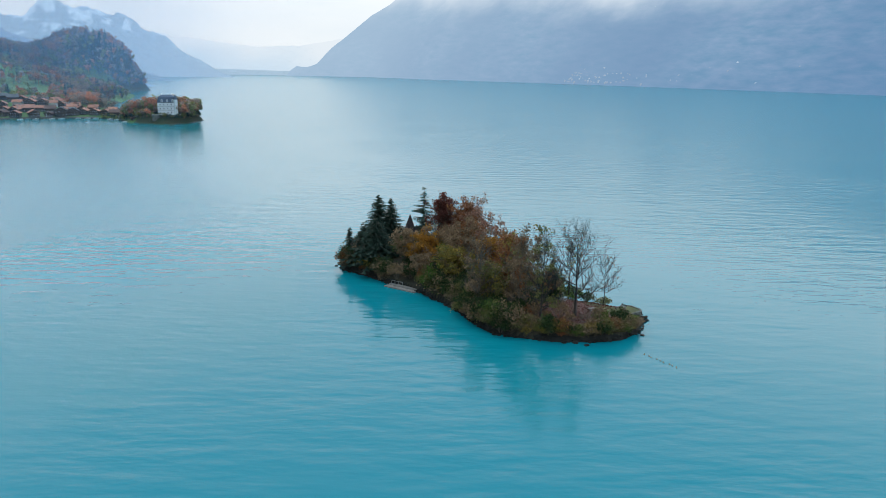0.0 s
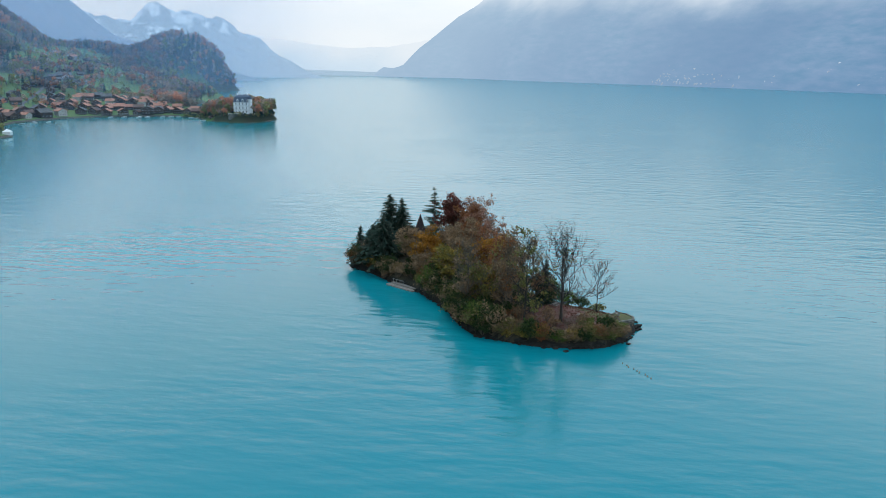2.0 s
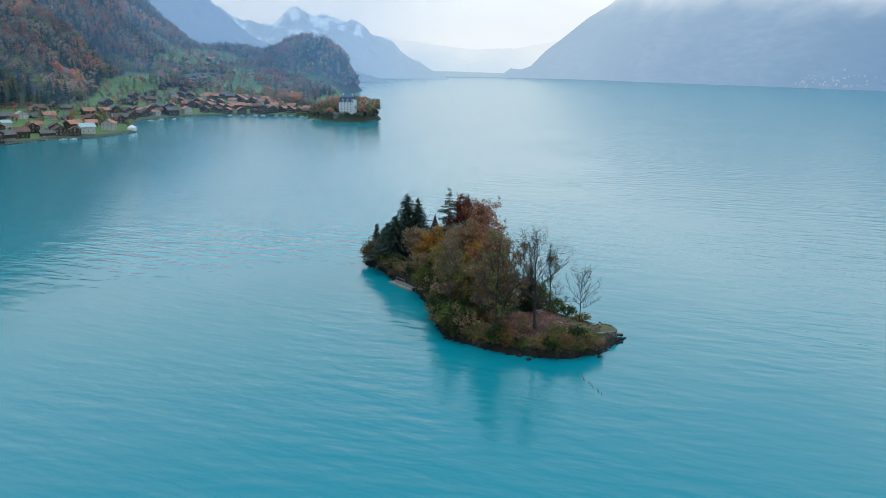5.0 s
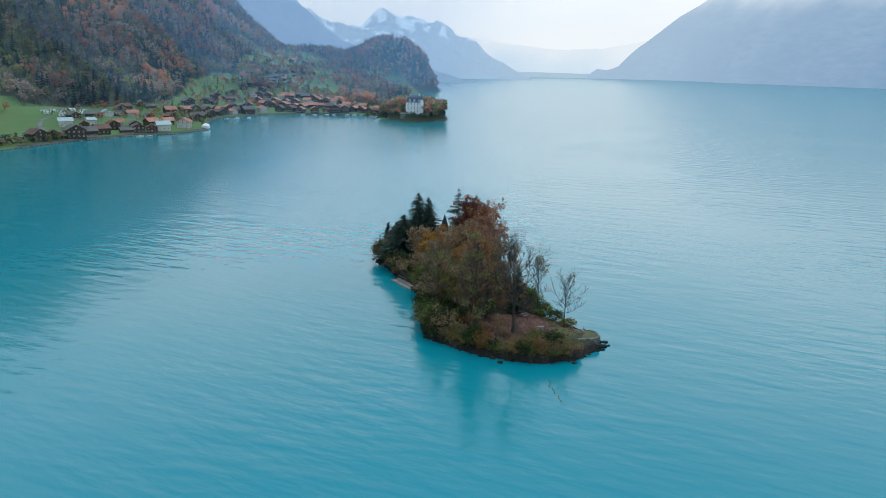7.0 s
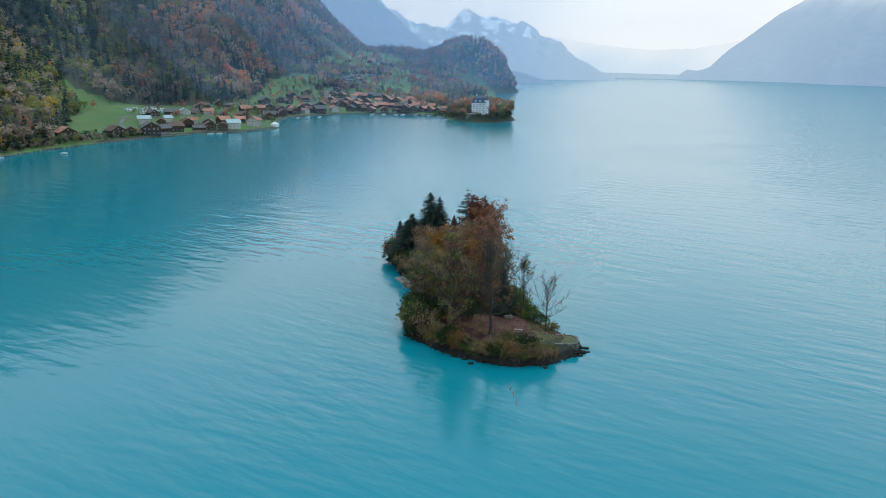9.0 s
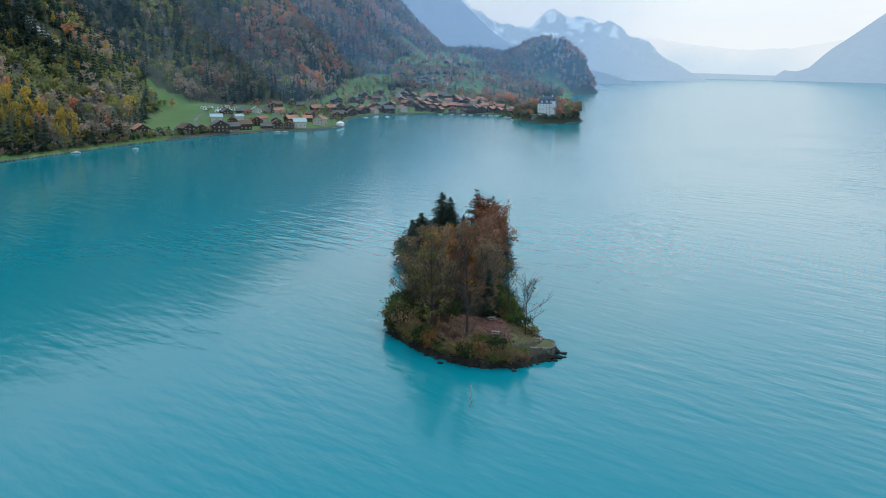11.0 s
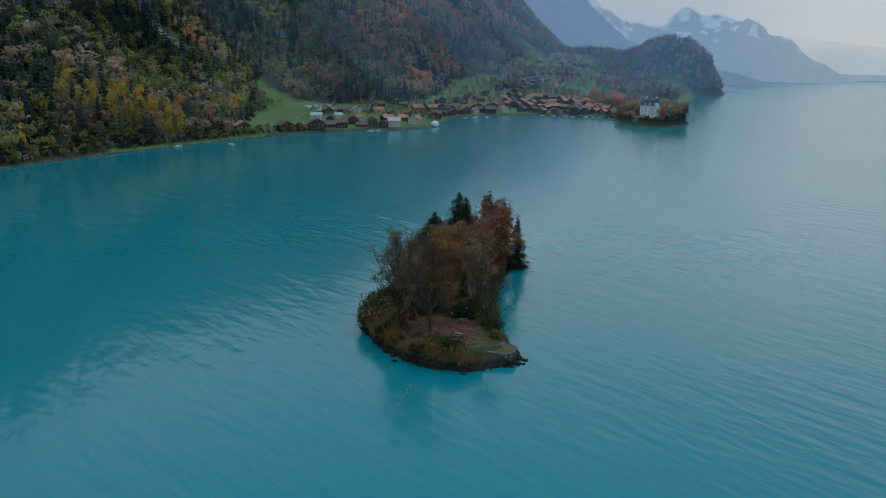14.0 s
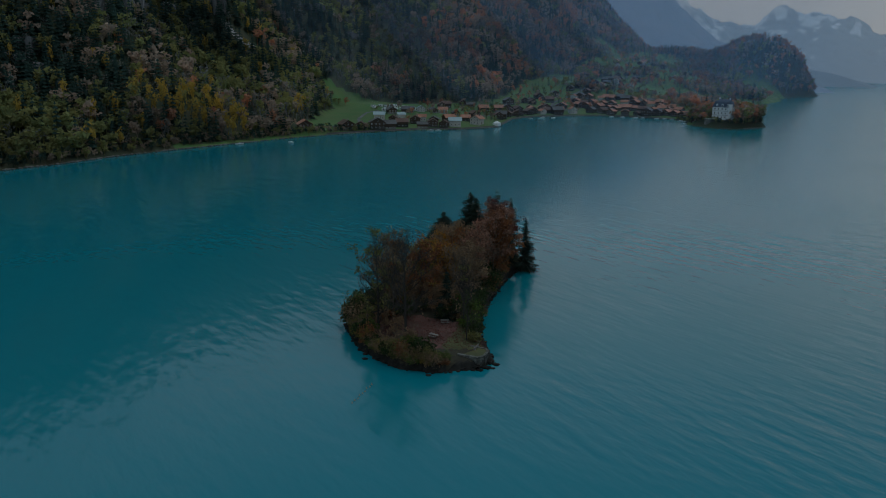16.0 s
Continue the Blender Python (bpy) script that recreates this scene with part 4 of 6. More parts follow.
# bare trees
isle_tree(31.6, 159.0, 24.6, 5.8, "brown", 20, 411, "tall leafless tree with a spreading fan of twigs", start=0.24, limbs=24, subs=9, twigs=8, radius=0.36, upward=0.55, bark=M_BARK_DARK)
isle_tree(23.2, 157.0, 24.2, 4.8, "olive", 420, 42, "tall leafless tree with ivy on its trunk", start=0.10, limbs=24, subs=8, twigs=6, radius=0.28, upward=0.55, bark=M_BARK_DARK, second=("olive", 350))
isle_tree(9.0, 166.5, 19.8, 4.0, "brown", 420, 43, "almost leafless tree leaning towards the water", start=0.18, limbs=22, subs=9, twigs=7, upward=0.6, bark=M_BARK)
isle_tree(18.5, 163.5, 21.6, 4.2, "brown", 1000, 44, "tall half-bare tree with withered leaves", bark=M_BARK_PALE, second=("rust", 420), start=0.10, limbs=26, subs=9, twigs=6, upward=0.6)
isle_tree(32.7, 174.0, 18.0, 2.5, "olive", 60, 45, "thin bare tree on the far bank", start=0.45, limbs=14, subs=7, twigs=6, radius=0.2, upward=0.7, bark=M_BARK_DARK)
isle_tree(40.7, 169.0, 15.0, 3.3, "brown", 20, 46, "small bare tree at the edge of the clearing", start=0.3, limbs=14, subs=7, twigs=6, radius=0.14, upward=0.5, bark=M_BARK_DARK)
isle_tree(25.0, 179.0, 18.5, 3.2, "brown", 160, 47, "bare grey tree on the far bank", start=0.25, limbs=16, subs=7, twigs=4, upward=0.75, bark=M_BARK_PALE)
isle_tree(20.5, 179.5, 17.5, 3.4, "brown", 260, 48, "bare thicket tree in mid island", start=0.2, limbs=16, subs=7, twigs=4, upward=0.7, bark=M_BARK_PALE)
isle_tree(-26.5, 204.5, 8.0, 3.2, "brown", 40, 49, "low bare tree reaching over the water", start=0.15, limbs=14, subs=6, twigs=4, radius=0.14)

# undergrowth
for k, (sx, sy, w, h, leaf, n, text) in enumerate((
        (14.5, 156.5, 6.5, 5.5, "green", 1500, "dark evergreen bush hanging over the bank"), (10.5, 160.5, 5.5, 5.0, "green", 1300, "dark evergreen bush at the waterline"),
        (24.5, 153.2, 5.0, 2.6, "bright", 900, "yellow-green bush above the stone bank"), (20.0, 154.5, 4.0, 2.6, "olive", 700, "olive bush above the stone bank"),
        (29.0, 152.8, 4.5, 2.0, "brown", 500, "withered brown bush above the bank"), (41.6, 156.6, 5.2, 3.4, "green", 1300, "dense dark green bush beside the stone platform"),
        (38.5, 154.0, 3.2, 2.2, "olive", 450, "low olive scrub on the bank"), (34.0, 152.6, 4.0, 1.8, None, 0, "pale leafless scrub on the bank"),
        (4.5, 174.0, 4.8, 4.2, "olive", 900, "olive bush overhanging the shore"), (0.0, 180.5, 4.6, 3.6, "yellow", 800, "yellowing bush on the bank"),
        (6.5, 178.5, 5.2, 5.0, "green", 1000, "dark bush under the trees"), (7.0, 169.0, 4.8, 4.4, "olive", 800, "dull green bush by the shore"),
        (-9.0, 190.5, 4.6, 3.6, "green", 900, "dark bush behind the landing stage"), (-18.0, 197.0, 5.5, 4.0, "brown", 700, "brown scrub on the rocky shore"),
        (-26.0, 206.0, 5.0, 3.4, "brown", 500, "tangled brown scrub at the island's tip"), (34.0, 175.5, 5.0, 3.2, "bright", 900, "ivy-green bush on the far bank"),
        (37.0, 173.5, 4.2, 2.6, "green", 700, "green bush along the far bank"), (41.0, 171.0, 3.6, 2.0, "olive", 450, "low bush on the far bank"),
        (27.0, 181.0, 5.4, 5.5, "green", 1200, "dark evergreen bush on the far bank"), (30.0, 177.5, 4.4, 6.0, "bright", 1000, "ivy-covered stump and bush"),
        (13.0, 197.0, 5.0, 4.5, "rust", 800, "rust-coloured leafy undergrowth beneath the trees"), (20.0, 160.5, 4.0, 2.0, "rust", 500, "low russet undergrowth beneath bare trees"), (22.5, 175.0, 5.0, 4.0, None, 0, "bare grey brushwood beneath the trees"),
        (-2.0, 189.0, 5.0, 4.6, "green", 1000, "shady evergreen bush under the maple"), (-8.0, 195.5, 5.0, 4.5, None, 0, "bare grey brushwood thicket by the shore"), (10.0, 175.0, 5.0, 5.0, "brown", 700, "brown undergrowth beneath the trees"))):
    shrub(sx, sy, on_isle(sx, sy), w, h, leaf, 200 + k, text, int(n * 0.75) or 1, size=0.25)
# thick undergrowth and young trees over the rest of the island
def clearing(x, y):
    """Below 1 on the open leaf-strewn ground at the near end."""
    a = radians(35)
    dx, dy = x - 32.5, y - 164.0
    return math.hypot((dx * math.cos(a) + dy * math.sin(a)) / 14.5, (-dx * math.sin(a) + dy * math.cos(a)) / 6.5)


def along_line(pts, step, seed):
    """Uneven steps along an open line."""
    r = np.random.default_rng(seed)
    out = []
    for a, b in zip(np.array(pts[:-1], float), np.array(pts[1:], float)):
        n = max(1, int(np.hypot(*(b - a)) / step))
        out += [tuple(a + (b - a) * (i + r.uniform(0.1, 0.9)) / n + r.normal(0, 0.3, 2)) for i in range(n)]
    return out


rng = np.random.default_rng(77)
nursery = [o for o in scene.objects if o.parent is None and o.name.startswith("shrub")]
saplings = [o for o in scene.objects if o.parent is None and o.name.startswith("tree") and o.get("label", "").startswith(("half-bare", "bare", "rounded", "brown", "tall thin", "tree holding"))]
planted = 0
while planted < 150:
    sx, sy = rng.uniform(-32, 48), rng.uniform(150, 226)
    deep = float(inside_distance(ISLE, np.array([sx]), np.array([sy]))[0])
    if deep < 0.5 or (planted < 80 and deep > 2.6) or clearing(sx, sy) < 1.05 or (sx > 35 and sy > 158) or math.hypot(sx + 10.6, sy - 188) < 3.6:
        continue
    src = nursery[int(rng.integers(0, len(nursery)))]
    bush = copy_thing(src, pose(sx, sy, on_isle(sx, sy), 0, 0, rng.uniform(0, 360)) @ Matrix.Diagonal((*[rng.uniform(0.6, 1.05)] * 3, 1)))
    bush["group"] = "undergrowth of the island"
    planted += 1
low_brush = [o for o in nursery if o["label"].split()[0] in ("olive", "yellowing", "withered", "low", "dull", "brown", "pale", "yellow-green", "rust-coloured", "tangled", "bare")]
for k, (sx, sy) in enumerate(along_line([(5.5, 168), (9.5, 160.5), (13.5, 156.0), (20.5, 153.2), (27, 151.6), (35, 152.2), (41, 153.8), (44.5, 157.5), (46, 160)], 1.15, 5)):
    src = low_brush[int(rng.integers(0, len(low_brush)))]
    tall_k = 1.0 if sx < 16 else 0.66
    bush = copy_thing(src, pose(sx, sy, on_isle(sx, sy), 0, 0, rng.uniform(0, 360)) @ Matrix.Diagonal((*[rng.uniform(0.8, 1.25) * tall_k] * 3, 1)))
    bush["group"] = "undergrowth of the island"
twiggy = [o for o in nursery if o["label"].split()[0] in ("pale", "bare", "withered", "brown")]
for k, (sx, sy) in enumerate(((30.2, 157.0), (33.0, 157.6), (28.4, 158.6), (31.8, 160.6), (34.6, 155.6), (22.0, 158.6), (24.8, 158.4), (26.4, 155.4), (36.8, 156.4), (20.2, 164.6), (17.6, 161.8))):
    bush = copy_thing(twiggy[k % len(twiggy)], pose(sx, sy, on_isle(sx, sy), 0, 0, k * 67) @ Matrix.Diagonal((0.62, 0.62, 0.85, 1)))
    bush["group"] = "undergrowth of the island"
for k, (sx, sy) in enumerate(along_line([(3.2, 171.8), (8.8, 161.2), (12.6, 155.5), (20.2, 152.6), (27, 150.9), (35, 151.4), (41, 152.9), (45.0, 156.9), (47.0, 160.0)], 1.05, 15)):
    src = low_brush[int(rng.integers(0, len(low_brush)))]
    bush = copy_thing(src, pose(sx, sy, on_isle(sx, sy) - 0.25, 0, 0, rng.uniform(0, 360)) @ Matrix.Diagonal((*[rng.uniform(0.4, 0.62)] * 3, 1)))
    bush["group"] = "undergrowth of the island"
for k, (sx, sy) in enumerate(along_line([(-30, 208.5), (-25, 203.5), (-17, 196.5), (-14.5, 193.5)], 0.9, 6) + along_line([(-5.5, 186.5), (-1, 180.5), (3.5, 174), (6, 168)], 0.8, 7)):
    src = nursery[int(rng.integers(0, len(nursery)))]
    bush = copy_thing(src, pose(sx + 0.5, sy + 0.6, on_isle(sx, sy), 0, 0, rng.uniform(0, 360)) @ Matrix.Diagonal((*[rng.uniform(0.7, 1.1)] * 3, 1)))
    bush["group"] = "undergrowth of the island"
planted = 0
while planted < 12:
    sx, sy = rng.uniform(-13, 34), rng.uniform(156, 216)
    deep = float(inside_distance(ISLE, np.array([sx]), np.array([sy]))[0])
    if deep < 2.5 or clearing(sx, sy) < 1.35 or (sx < 1 and sy > 190):
        continue
    src = saplings[int(rng.integers(0, len(saplings)))]
    k = rng.uniform(0.5, 0.82) * (0.75 if sx < -12 else 1.0)
    copy_thing(src, pose(sx, sy, on_isle(sx, sy), 0, 0, rng.uniform(0, 360)) @ Matrix.Diagonal((k, k, k, 1)))["group"] = "young trees of the island wood"
    planted += 1


# ---- buildings ----
M_PLASTER = material("white_plaster", (0.60, 0.57, 0.52), (0.46, 0.43, 0.39), scale=0.5, big=0.1)
M_WOOD_DARK = material("dark_weathered_boards", (0.060, 0.040, 0.028), (0.10, 0.070, 0.05), scale=1.2, bump=0.03, stretch=(1, 1, 0.2))
M_WOOD_RED = material("brown_stained_boards", (0.16, 0.075, 0.04), (0.10, 0.05, 0.03), scale=1.2, bump=0.03, stretch=(1, 1, 0.2))
M_TILE_RED = material("red_clay_tiles", (0.46, 0.205, 0.125), (0.29, 0.14, 0.095), scale=0.8, bump=0.05, bump_scale=5, big=0.2)
M_TILE_BROWN = material("brown_tiles", (0.15, 0.085, 0.06), (0.09, 0.06, 0.05), scale=0.8, bump=0.05, bump_scale=5, big=0.2)
M_TILE_GREY = material("grey_slates", (0.13, 0.125, 0.12), (0.08, 0.078, 0.075), scale=0.8, bump=0.05, bump_scale=5, big=0.2)
M_SLATE = material("blue_grey_slate", (0.10, 0.125, 0.17), (0.06, 0.075, 0.10), scale=1.0, bump=0.04, bump_scale=5)
M_METAL_PALE = material("pale_green_sheet_roof", (0.30, 0.40, 0.40), (0.22, 0.3, 0.3), scale=0.6, rough=0.5)
M_SHINGLE = material("dark_purple_shingles", (0.055, 0.038, 0.036), (0.035, 0.026, 0.026), scale=1.5, bump=0.04, bump_scale=6)
M_GLASS = material("dark_window_glass", (0.02, 0.024, 0.03), (0.03, 0.035, 0.04), scale=0.3, rough=0.08, spec=0.6)
M_WHITE = material("white_paint", (0.78, 0.78, 0.77), (0.68, 0.68, 0.66), scale=0.7, rough=0.5)
M_CONCRETE = material("pale_concrete", (0.27, 0.265, 0.25), (0.19, 0.185, 0.17), scale=0.6, big=0.15)
M_ASPHALT = material("pale_worn_asphalt", (0.15, 0.15, 0.15), (0.10, 0.10, 0.10), scale=0.6, big=0.2)
M_QUAY = material("damp_quay_stone", (0.085, 0.082, 0.075), (0.05, 0.05, 0.046), scale=0.8, big=0.2)
M_PLANK = material("grey_weathered_planks", (0.26, 0.23, 0.20), (0.17, 0.15, 0.13), scale=1.5, stretch=(1, 0.3, 1))


def box_mesh(name, *b):
    bm = bmesh.new()
    box(bm, *b)
    me = bpy.data.meshes.new(name)
    bm.to_mesh(me)
    bm.free()
    return me


def gable_body(w, d, z0, eave, ridge):
    """A walled block with two gables, ridge along y."""
    bm = bmesh.new()
    f = [bm.verts.new(p) for p in ((-w / 2, -d / 2, z0), (w / 2, -d / 2, z0), (w / 2, -d / 2, eave), (0, -d / 2, ridge), (-w / 2, -d / 2, eave))]
    b = [bm.verts.new((v.co.x, d / 2, v.co.z)) for v in f]
    bm.faces.new(f)
    bm.faces.new(b[::-1])
    for k in range(5):
        bm.faces.new((f[k], b[k], b[(k + 1) % 5], f[(k + 1) % 5]))
    return bm


def roof_slab(w, d, eave, ridge, sign, over=1.0, thick=0.28):
    """One sloping side of a gable roof, with eaves and thickness."""
    bm = bmesh.new()
    g = (ridge - eave) / (w / 2)
    x1, z1 = (w / 2 + over) * sign, ridge - g * (w / 2 + over)
    for y in (-d / 2 - over, d / 2 + over):
        for x, z in ((0, ridge + 0.02), (x1, z1 + 0.02), (x1, z1 + thick), (0, ridge + thick * 1.2)):
            bm.verts.new((x, y, z))
    v = list(bm.verts)
    for q in ((0, 1, 2, 3), (7, 6, 5, 4), (0, 4, 5, 1), (1, 5, 6, 2), (2, 6, 7, 3), (3, 7, 4, 0)):
        bm.faces.new([v[i] for i in (q if sign > 0 else q[::-1])])
    return bm


WINDOW = box_mesh("window", -0.62, 0.62, -0.06, 0.06, -0.72, 0.72)
PANE = box_mesh("pane", -0.46, 0.46, -0.075, -0.03, -0.58, 0.58)
SHUTTER = box_mesh("shutter", -0.24, 0.24, -0.05, 0.05, -0.72, 0.72)


def add_window(parent, x, y, z, turn=0.0, k=1.0, frame_mat=None, shutters=None):
    wdw = put("window", WINDOW, frame_mat or M_WHITE, parent)
    wdw.matrix_basis = pose(x, y, z, 0, 0, turn) @ Matrix.Diagonal((k, 1, k, 1))
    put("pane", PANE, M_GLASS, wdw)
    if shutters:
        for s in (-1, 1):
            sh = put("shutter", SHUTTER, shutters, wdw)
            sh.location = (0.87 * s, -0.02, 0)


def chalet(label, w, d, base, eave, ridge, roof_mat, wall_mat, base_mat, balcony=True, name="chalet"):
    """A lakeside timber house: masonry ground floor, boarded upper floor, wide gable roof, windows, balcony and chimney."""
    house = new(name)
    tagged(house, label, "house")
    part("ground_floor", (lambda bm: (box(bm, -w / 2, w / 2, -d / 2, d / 2, -3.0, base), bm)[1])(bmesh.new()), base_mat, house)
    part("upper_floor", gable_body(w + 0.16, d + 0.16, base, eave, ridge), wall_mat, house)
    for s in (-1, 1):
        part("roof_slope", roof_slab(w + 0.16, d + 0.16, eave, ridge, s), roof_mat, house)
    part("chimney", (lambda bm: (box(bm, w * 0.18, w * 0.18 + 0.8, d * 0.1, d * 0.1 + 0.8, eave, ridge + 0.9), bm)[1])(bmesh.new()), M_CONCRETE, house)
    n = max(2, int(w / 2.9))
    for i in range(n):
        xw = (i + 0.5) / n * w - w / 2
        add_window(house, xw, -d / 2 - 0.05, base * 0.55, 0, 0.9)
        if eave - base > 1.8:
            add_window(house, xw, -d / 2 - 0.12, base + (eave - base) * 0.55, 0, 0.95)
    add_window(house, 0, -d / 2 - 0.12, eave + (ridge - eave) * 0.38, 0, 0.8)
    m = max(2, int(d / 3.6))
    for i in range(m):
        yw = (i + 0.5) / m * d - d / 2
        add_window(house, -w / 2 - 0.05, yw, base * 0.55, -90, 0.85)
    part("door", (lambda bm: (box(bm, w / 2 - 0.02, w / 2 + 0.08, -0.5, 0.5, 0, 2.05), bm)[1])(bmesh.new()), M_WOOD_RED, house)
    if balcony:
        def rail(bm):
            box(bm, -w / 2, w / 2, -d / 2 - 1.15, -d / 2 - 0.1, base - 0.1, base + 0.06)
            box(bm, -w / 2, w / 2, -d / 2 - 1.15, -d / 2 - 1.05, base + 0.2, base + 1.0)
            return bm
        part("balcony", rail(bmesh.new()), wall_mat, house)
    return house


KINDS = [
    chalet("dark timber chalet with brown tiled roof by the lake", 11, 12, 2.7, 5.4, 8.6, M_TILE_BROWN, M_WOOD_DARK, M_STONE),
    chalet("white plastered house with red tiled roof", 10, 12, 3.0, 5.8, 8.8, M_TILE_RED, M_PLASTER, M_PLASTER, balcony=False, name="house"),
    chalet("brown timber chalet with red tiled roof in the village", 12, 13, 2.8, 5.6, 9.0, M_TILE_RED, M_WOOD_DARK, M_STONE),
    chalet("dark boarded barn with low grey roof", 10, 14, 1.2, 4.4, 7.2, M_TILE_GREY, M_WOOD_DARK, M_CONCRETE, balcony=False, name="barn"),
    chalet("small dark boathouse with brown roof on the shore", 7, 9, 0.8, 3.0, 5.0, M_TILE_BROWN, M_WOOD_DARK, M_CONCRETE, balcony=False, name="boathouse"),
    chalet("large dark timber chalet with grey roof", 14, 14, 3.0, 6.4, 10.2, M_TILE_GREY, M_WOOD_DARK, M_STONE),
    chalet("cream house with pale sheet-metal roof", 10, 11, 3.0, 5.4, 8.0, M_METAL_PALE, M_PLASTER, M_PLASTER, balcony=False, name="house"),
]
KIND_USED = set()


def on_land(x, y):
    return land_on(land_z, x, y)


def settle_house(kind, x, y, turn, k=1.0, group="village houses"):
    m = pose(x, y, on_land(x, y) - 0.1, 0, 0, turn)
    if kind not in KIND_USED:
        KIND_USED.add(kind)
        KINDS[kind].matrix_basis = m
        KINDS[kind]["group"] = group
        return KINDS[kind]
    ob = copy_thing(KINDS[kind], m @ Matrix.Diagonal((k, k, k, 1)))
    ob["group"] = group
    return ob


rng = np.random.default_rng(5)
HOUSE_SPOTS = []


def row(x0, y0, x1, y1, count, kinds, turn, jitter, group="village houses"):
    count = round(count * 1.4)
    for i in range(count):
        g = (i + 0.5) / count
        for _ in range(12):
            x, y = x0 + (x1 - x0) * g + rng.normal(0, jitter), y0 + (y1 - y0) * g + rng.normal(0, jitter)
            deep = float(inside_distance(SHORE, np.array([x]), np.array([y]))[0])
            if deep > 7.5 and all(math.hypot(x - a, y - b) > 10.5 for a, b in HOUSE_SPOTS):
                HOUSE_SPOTS.append((x, y))
                settle_house(kinds[int(rng.integers(0, len(kinds)))], x, y, turn + rng.choice((0, 0, 90)) + rng.normal(0, 10), rng.uniform(0.68, 0.92), group)
                break


# the lakefront south of the bay
row(-424, 330, -424, 352, 1, (2,), 70, 2)
row(-422, 372, -421, 440, 4, (0, 3, 0, 5), 75, 2)
row(-420, 446, -404, 492, 3, (0, 5, 6, 3), 60, 3)
row(-436, 455, -425, 520, 3, (2, 0, 3), 60, 3)
row(-408, 505, -414, 530, 1, (1, 6), 40, 2)
row(-505, 515, -470, 560, 3, (0, 3, 1), 60, 6)
# the village round the bay
row(-452, 580, -492, 630, 4, (0, 2, 5), 50, 4)
row(-500, 640, -494, 730, 7, (0, 2, 5, 0, 1), 70, 3)
row(-522, 610, -520, 745, 8, (0, 5, 2, 2, 3), 60, 5)
row(-484, 742, -392, 800, 9, (2, 0, 2, 4, 5, 0), 20, 3)
row(-516, 762, -406, 820, 10, (2, 2, 1, 0, 2), 15, 3)
row(-545, 775, -440, 846, 10, (2, 2, 0, 2, 1), 20, 4)
row(-572, 800, -462, 876, 9, (2, 1, 5, 2), 20, 5)
row(-385, 796, -338, 770, 5, (2, 4, 0), 10, 3)
row(-400, 822, -352, 806, 5, (2, 2, 4), 10, 3)
row(-560, 690, -600, 800, 6, (0, 3, 5), 60, 9)
# scattered farms above the village
row(-610, 860, -690, 1010, 9, (0, 5, 1, 3), 40, 16)
row(-650, 990, -780, 1130, 13, (0, 2, 3, 1), 40, 22)
row(-740, 1130, -860, 1330, 12, (0, 2, 3, 1), 40, 26)
row(-690, 1180, -730, 1400, 6, (2, 3, 1), 40, 22)
row(-555, 560, -570, 640, 3, (3, 0), 60, 10)
row(-445, 440, -500, 500, 5, (0, 3, 1, 6), 60, 8)
row(-590, 860, -640, 930, 6, (2, 0, 3), 30, 10)

def along(outline, step, seed, closed=True):
    r = np.random.default_rng(seed)
    pts = np.asarray(outline, float)
    pairs = list(zip(pts, np.roll(pts, -1, 0))) if closed else list(zip(pts[:-1], pts[1:]))
    for a, b in pairs:
        n = max(1, int(np.hypot(*(b - a)) / step))
        for i in range(n):
            yield a + (b - a) * (i + r.uniform(0, 1)) / n + r.normal(0, 0.25, 2)


# trees and bushes in the gardens, and a line of rocks along the water
gx2, gy2 = rng.uniform(-1000, -300, 9000), rng.uniform(330, 1480, 9000)
deep = inside_distance(SHORE, gx2, gy2)
free = (deep > 3) & (meadow(gx2, gy2) > 0) & ~((gx2 < -432) & (gx2 > -545) & (gy2 > 345) & (gy2 < 452) & (deep > 12))
near_house = np.array([min(math.hypot(x - a, y - b) for a, b in HOUSE_SPOTS) for x, y in zip(gx2, gy2)])
patch = rough_noise(gx2, gy2, 55, 3.0)
free &= (near_house > 9.5) & ((near_house < 30) | (patch > 0.10)) & (rng.random(len(gx2)) < np.where(gy2 > 860, 0.55, 0.5))
garden = np.stack([gx2, gy2, land_z(gx2, gy2) - 0.2], -1)[free]
pick = rng.integers(0, 5, len(garden))
size_of = rng.uniform(5, 10, len(garden)) * np.where(garden[:, 1] > 840, 1.5, 1.05)
for k, (name, mat, pats, label) in enumerate((("garden_tree_brown", "brown", T_BROAD, "brown autumn garden trees between the houses"), ("garden_tree_russet", "russet", T_BROAD, "russet garden trees between the houses"),
                                              ("garden_tree_olive", "olive", T_BROAD, "olive-green garden trees between the houses"), ("garden_tree_grey", "grey", T_BARE, "bare grey garden trees between the houses"),
                                              ("garden_spruce", "spruce", T_CON, "dark garden spruces between the houses"))):
    woodland(name, garden[pick == k], size_of[pick == k], pats, FOREST[mat], label, 30 + k)
verge = np.array([(x, y) for x, y in along(SHORE[2:11], 0.8, 12, closed=False)])
verge = verge - np.stack([rng.uniform(2.5, 15, len(verge)), rng.uniform(-2, 2, len(verge))], -1)
which = rng.integers(0, 3, len(verge))
verge = np.c_[verge, land_z(verge[:, 0], verge[:, 1]) - 0.6]
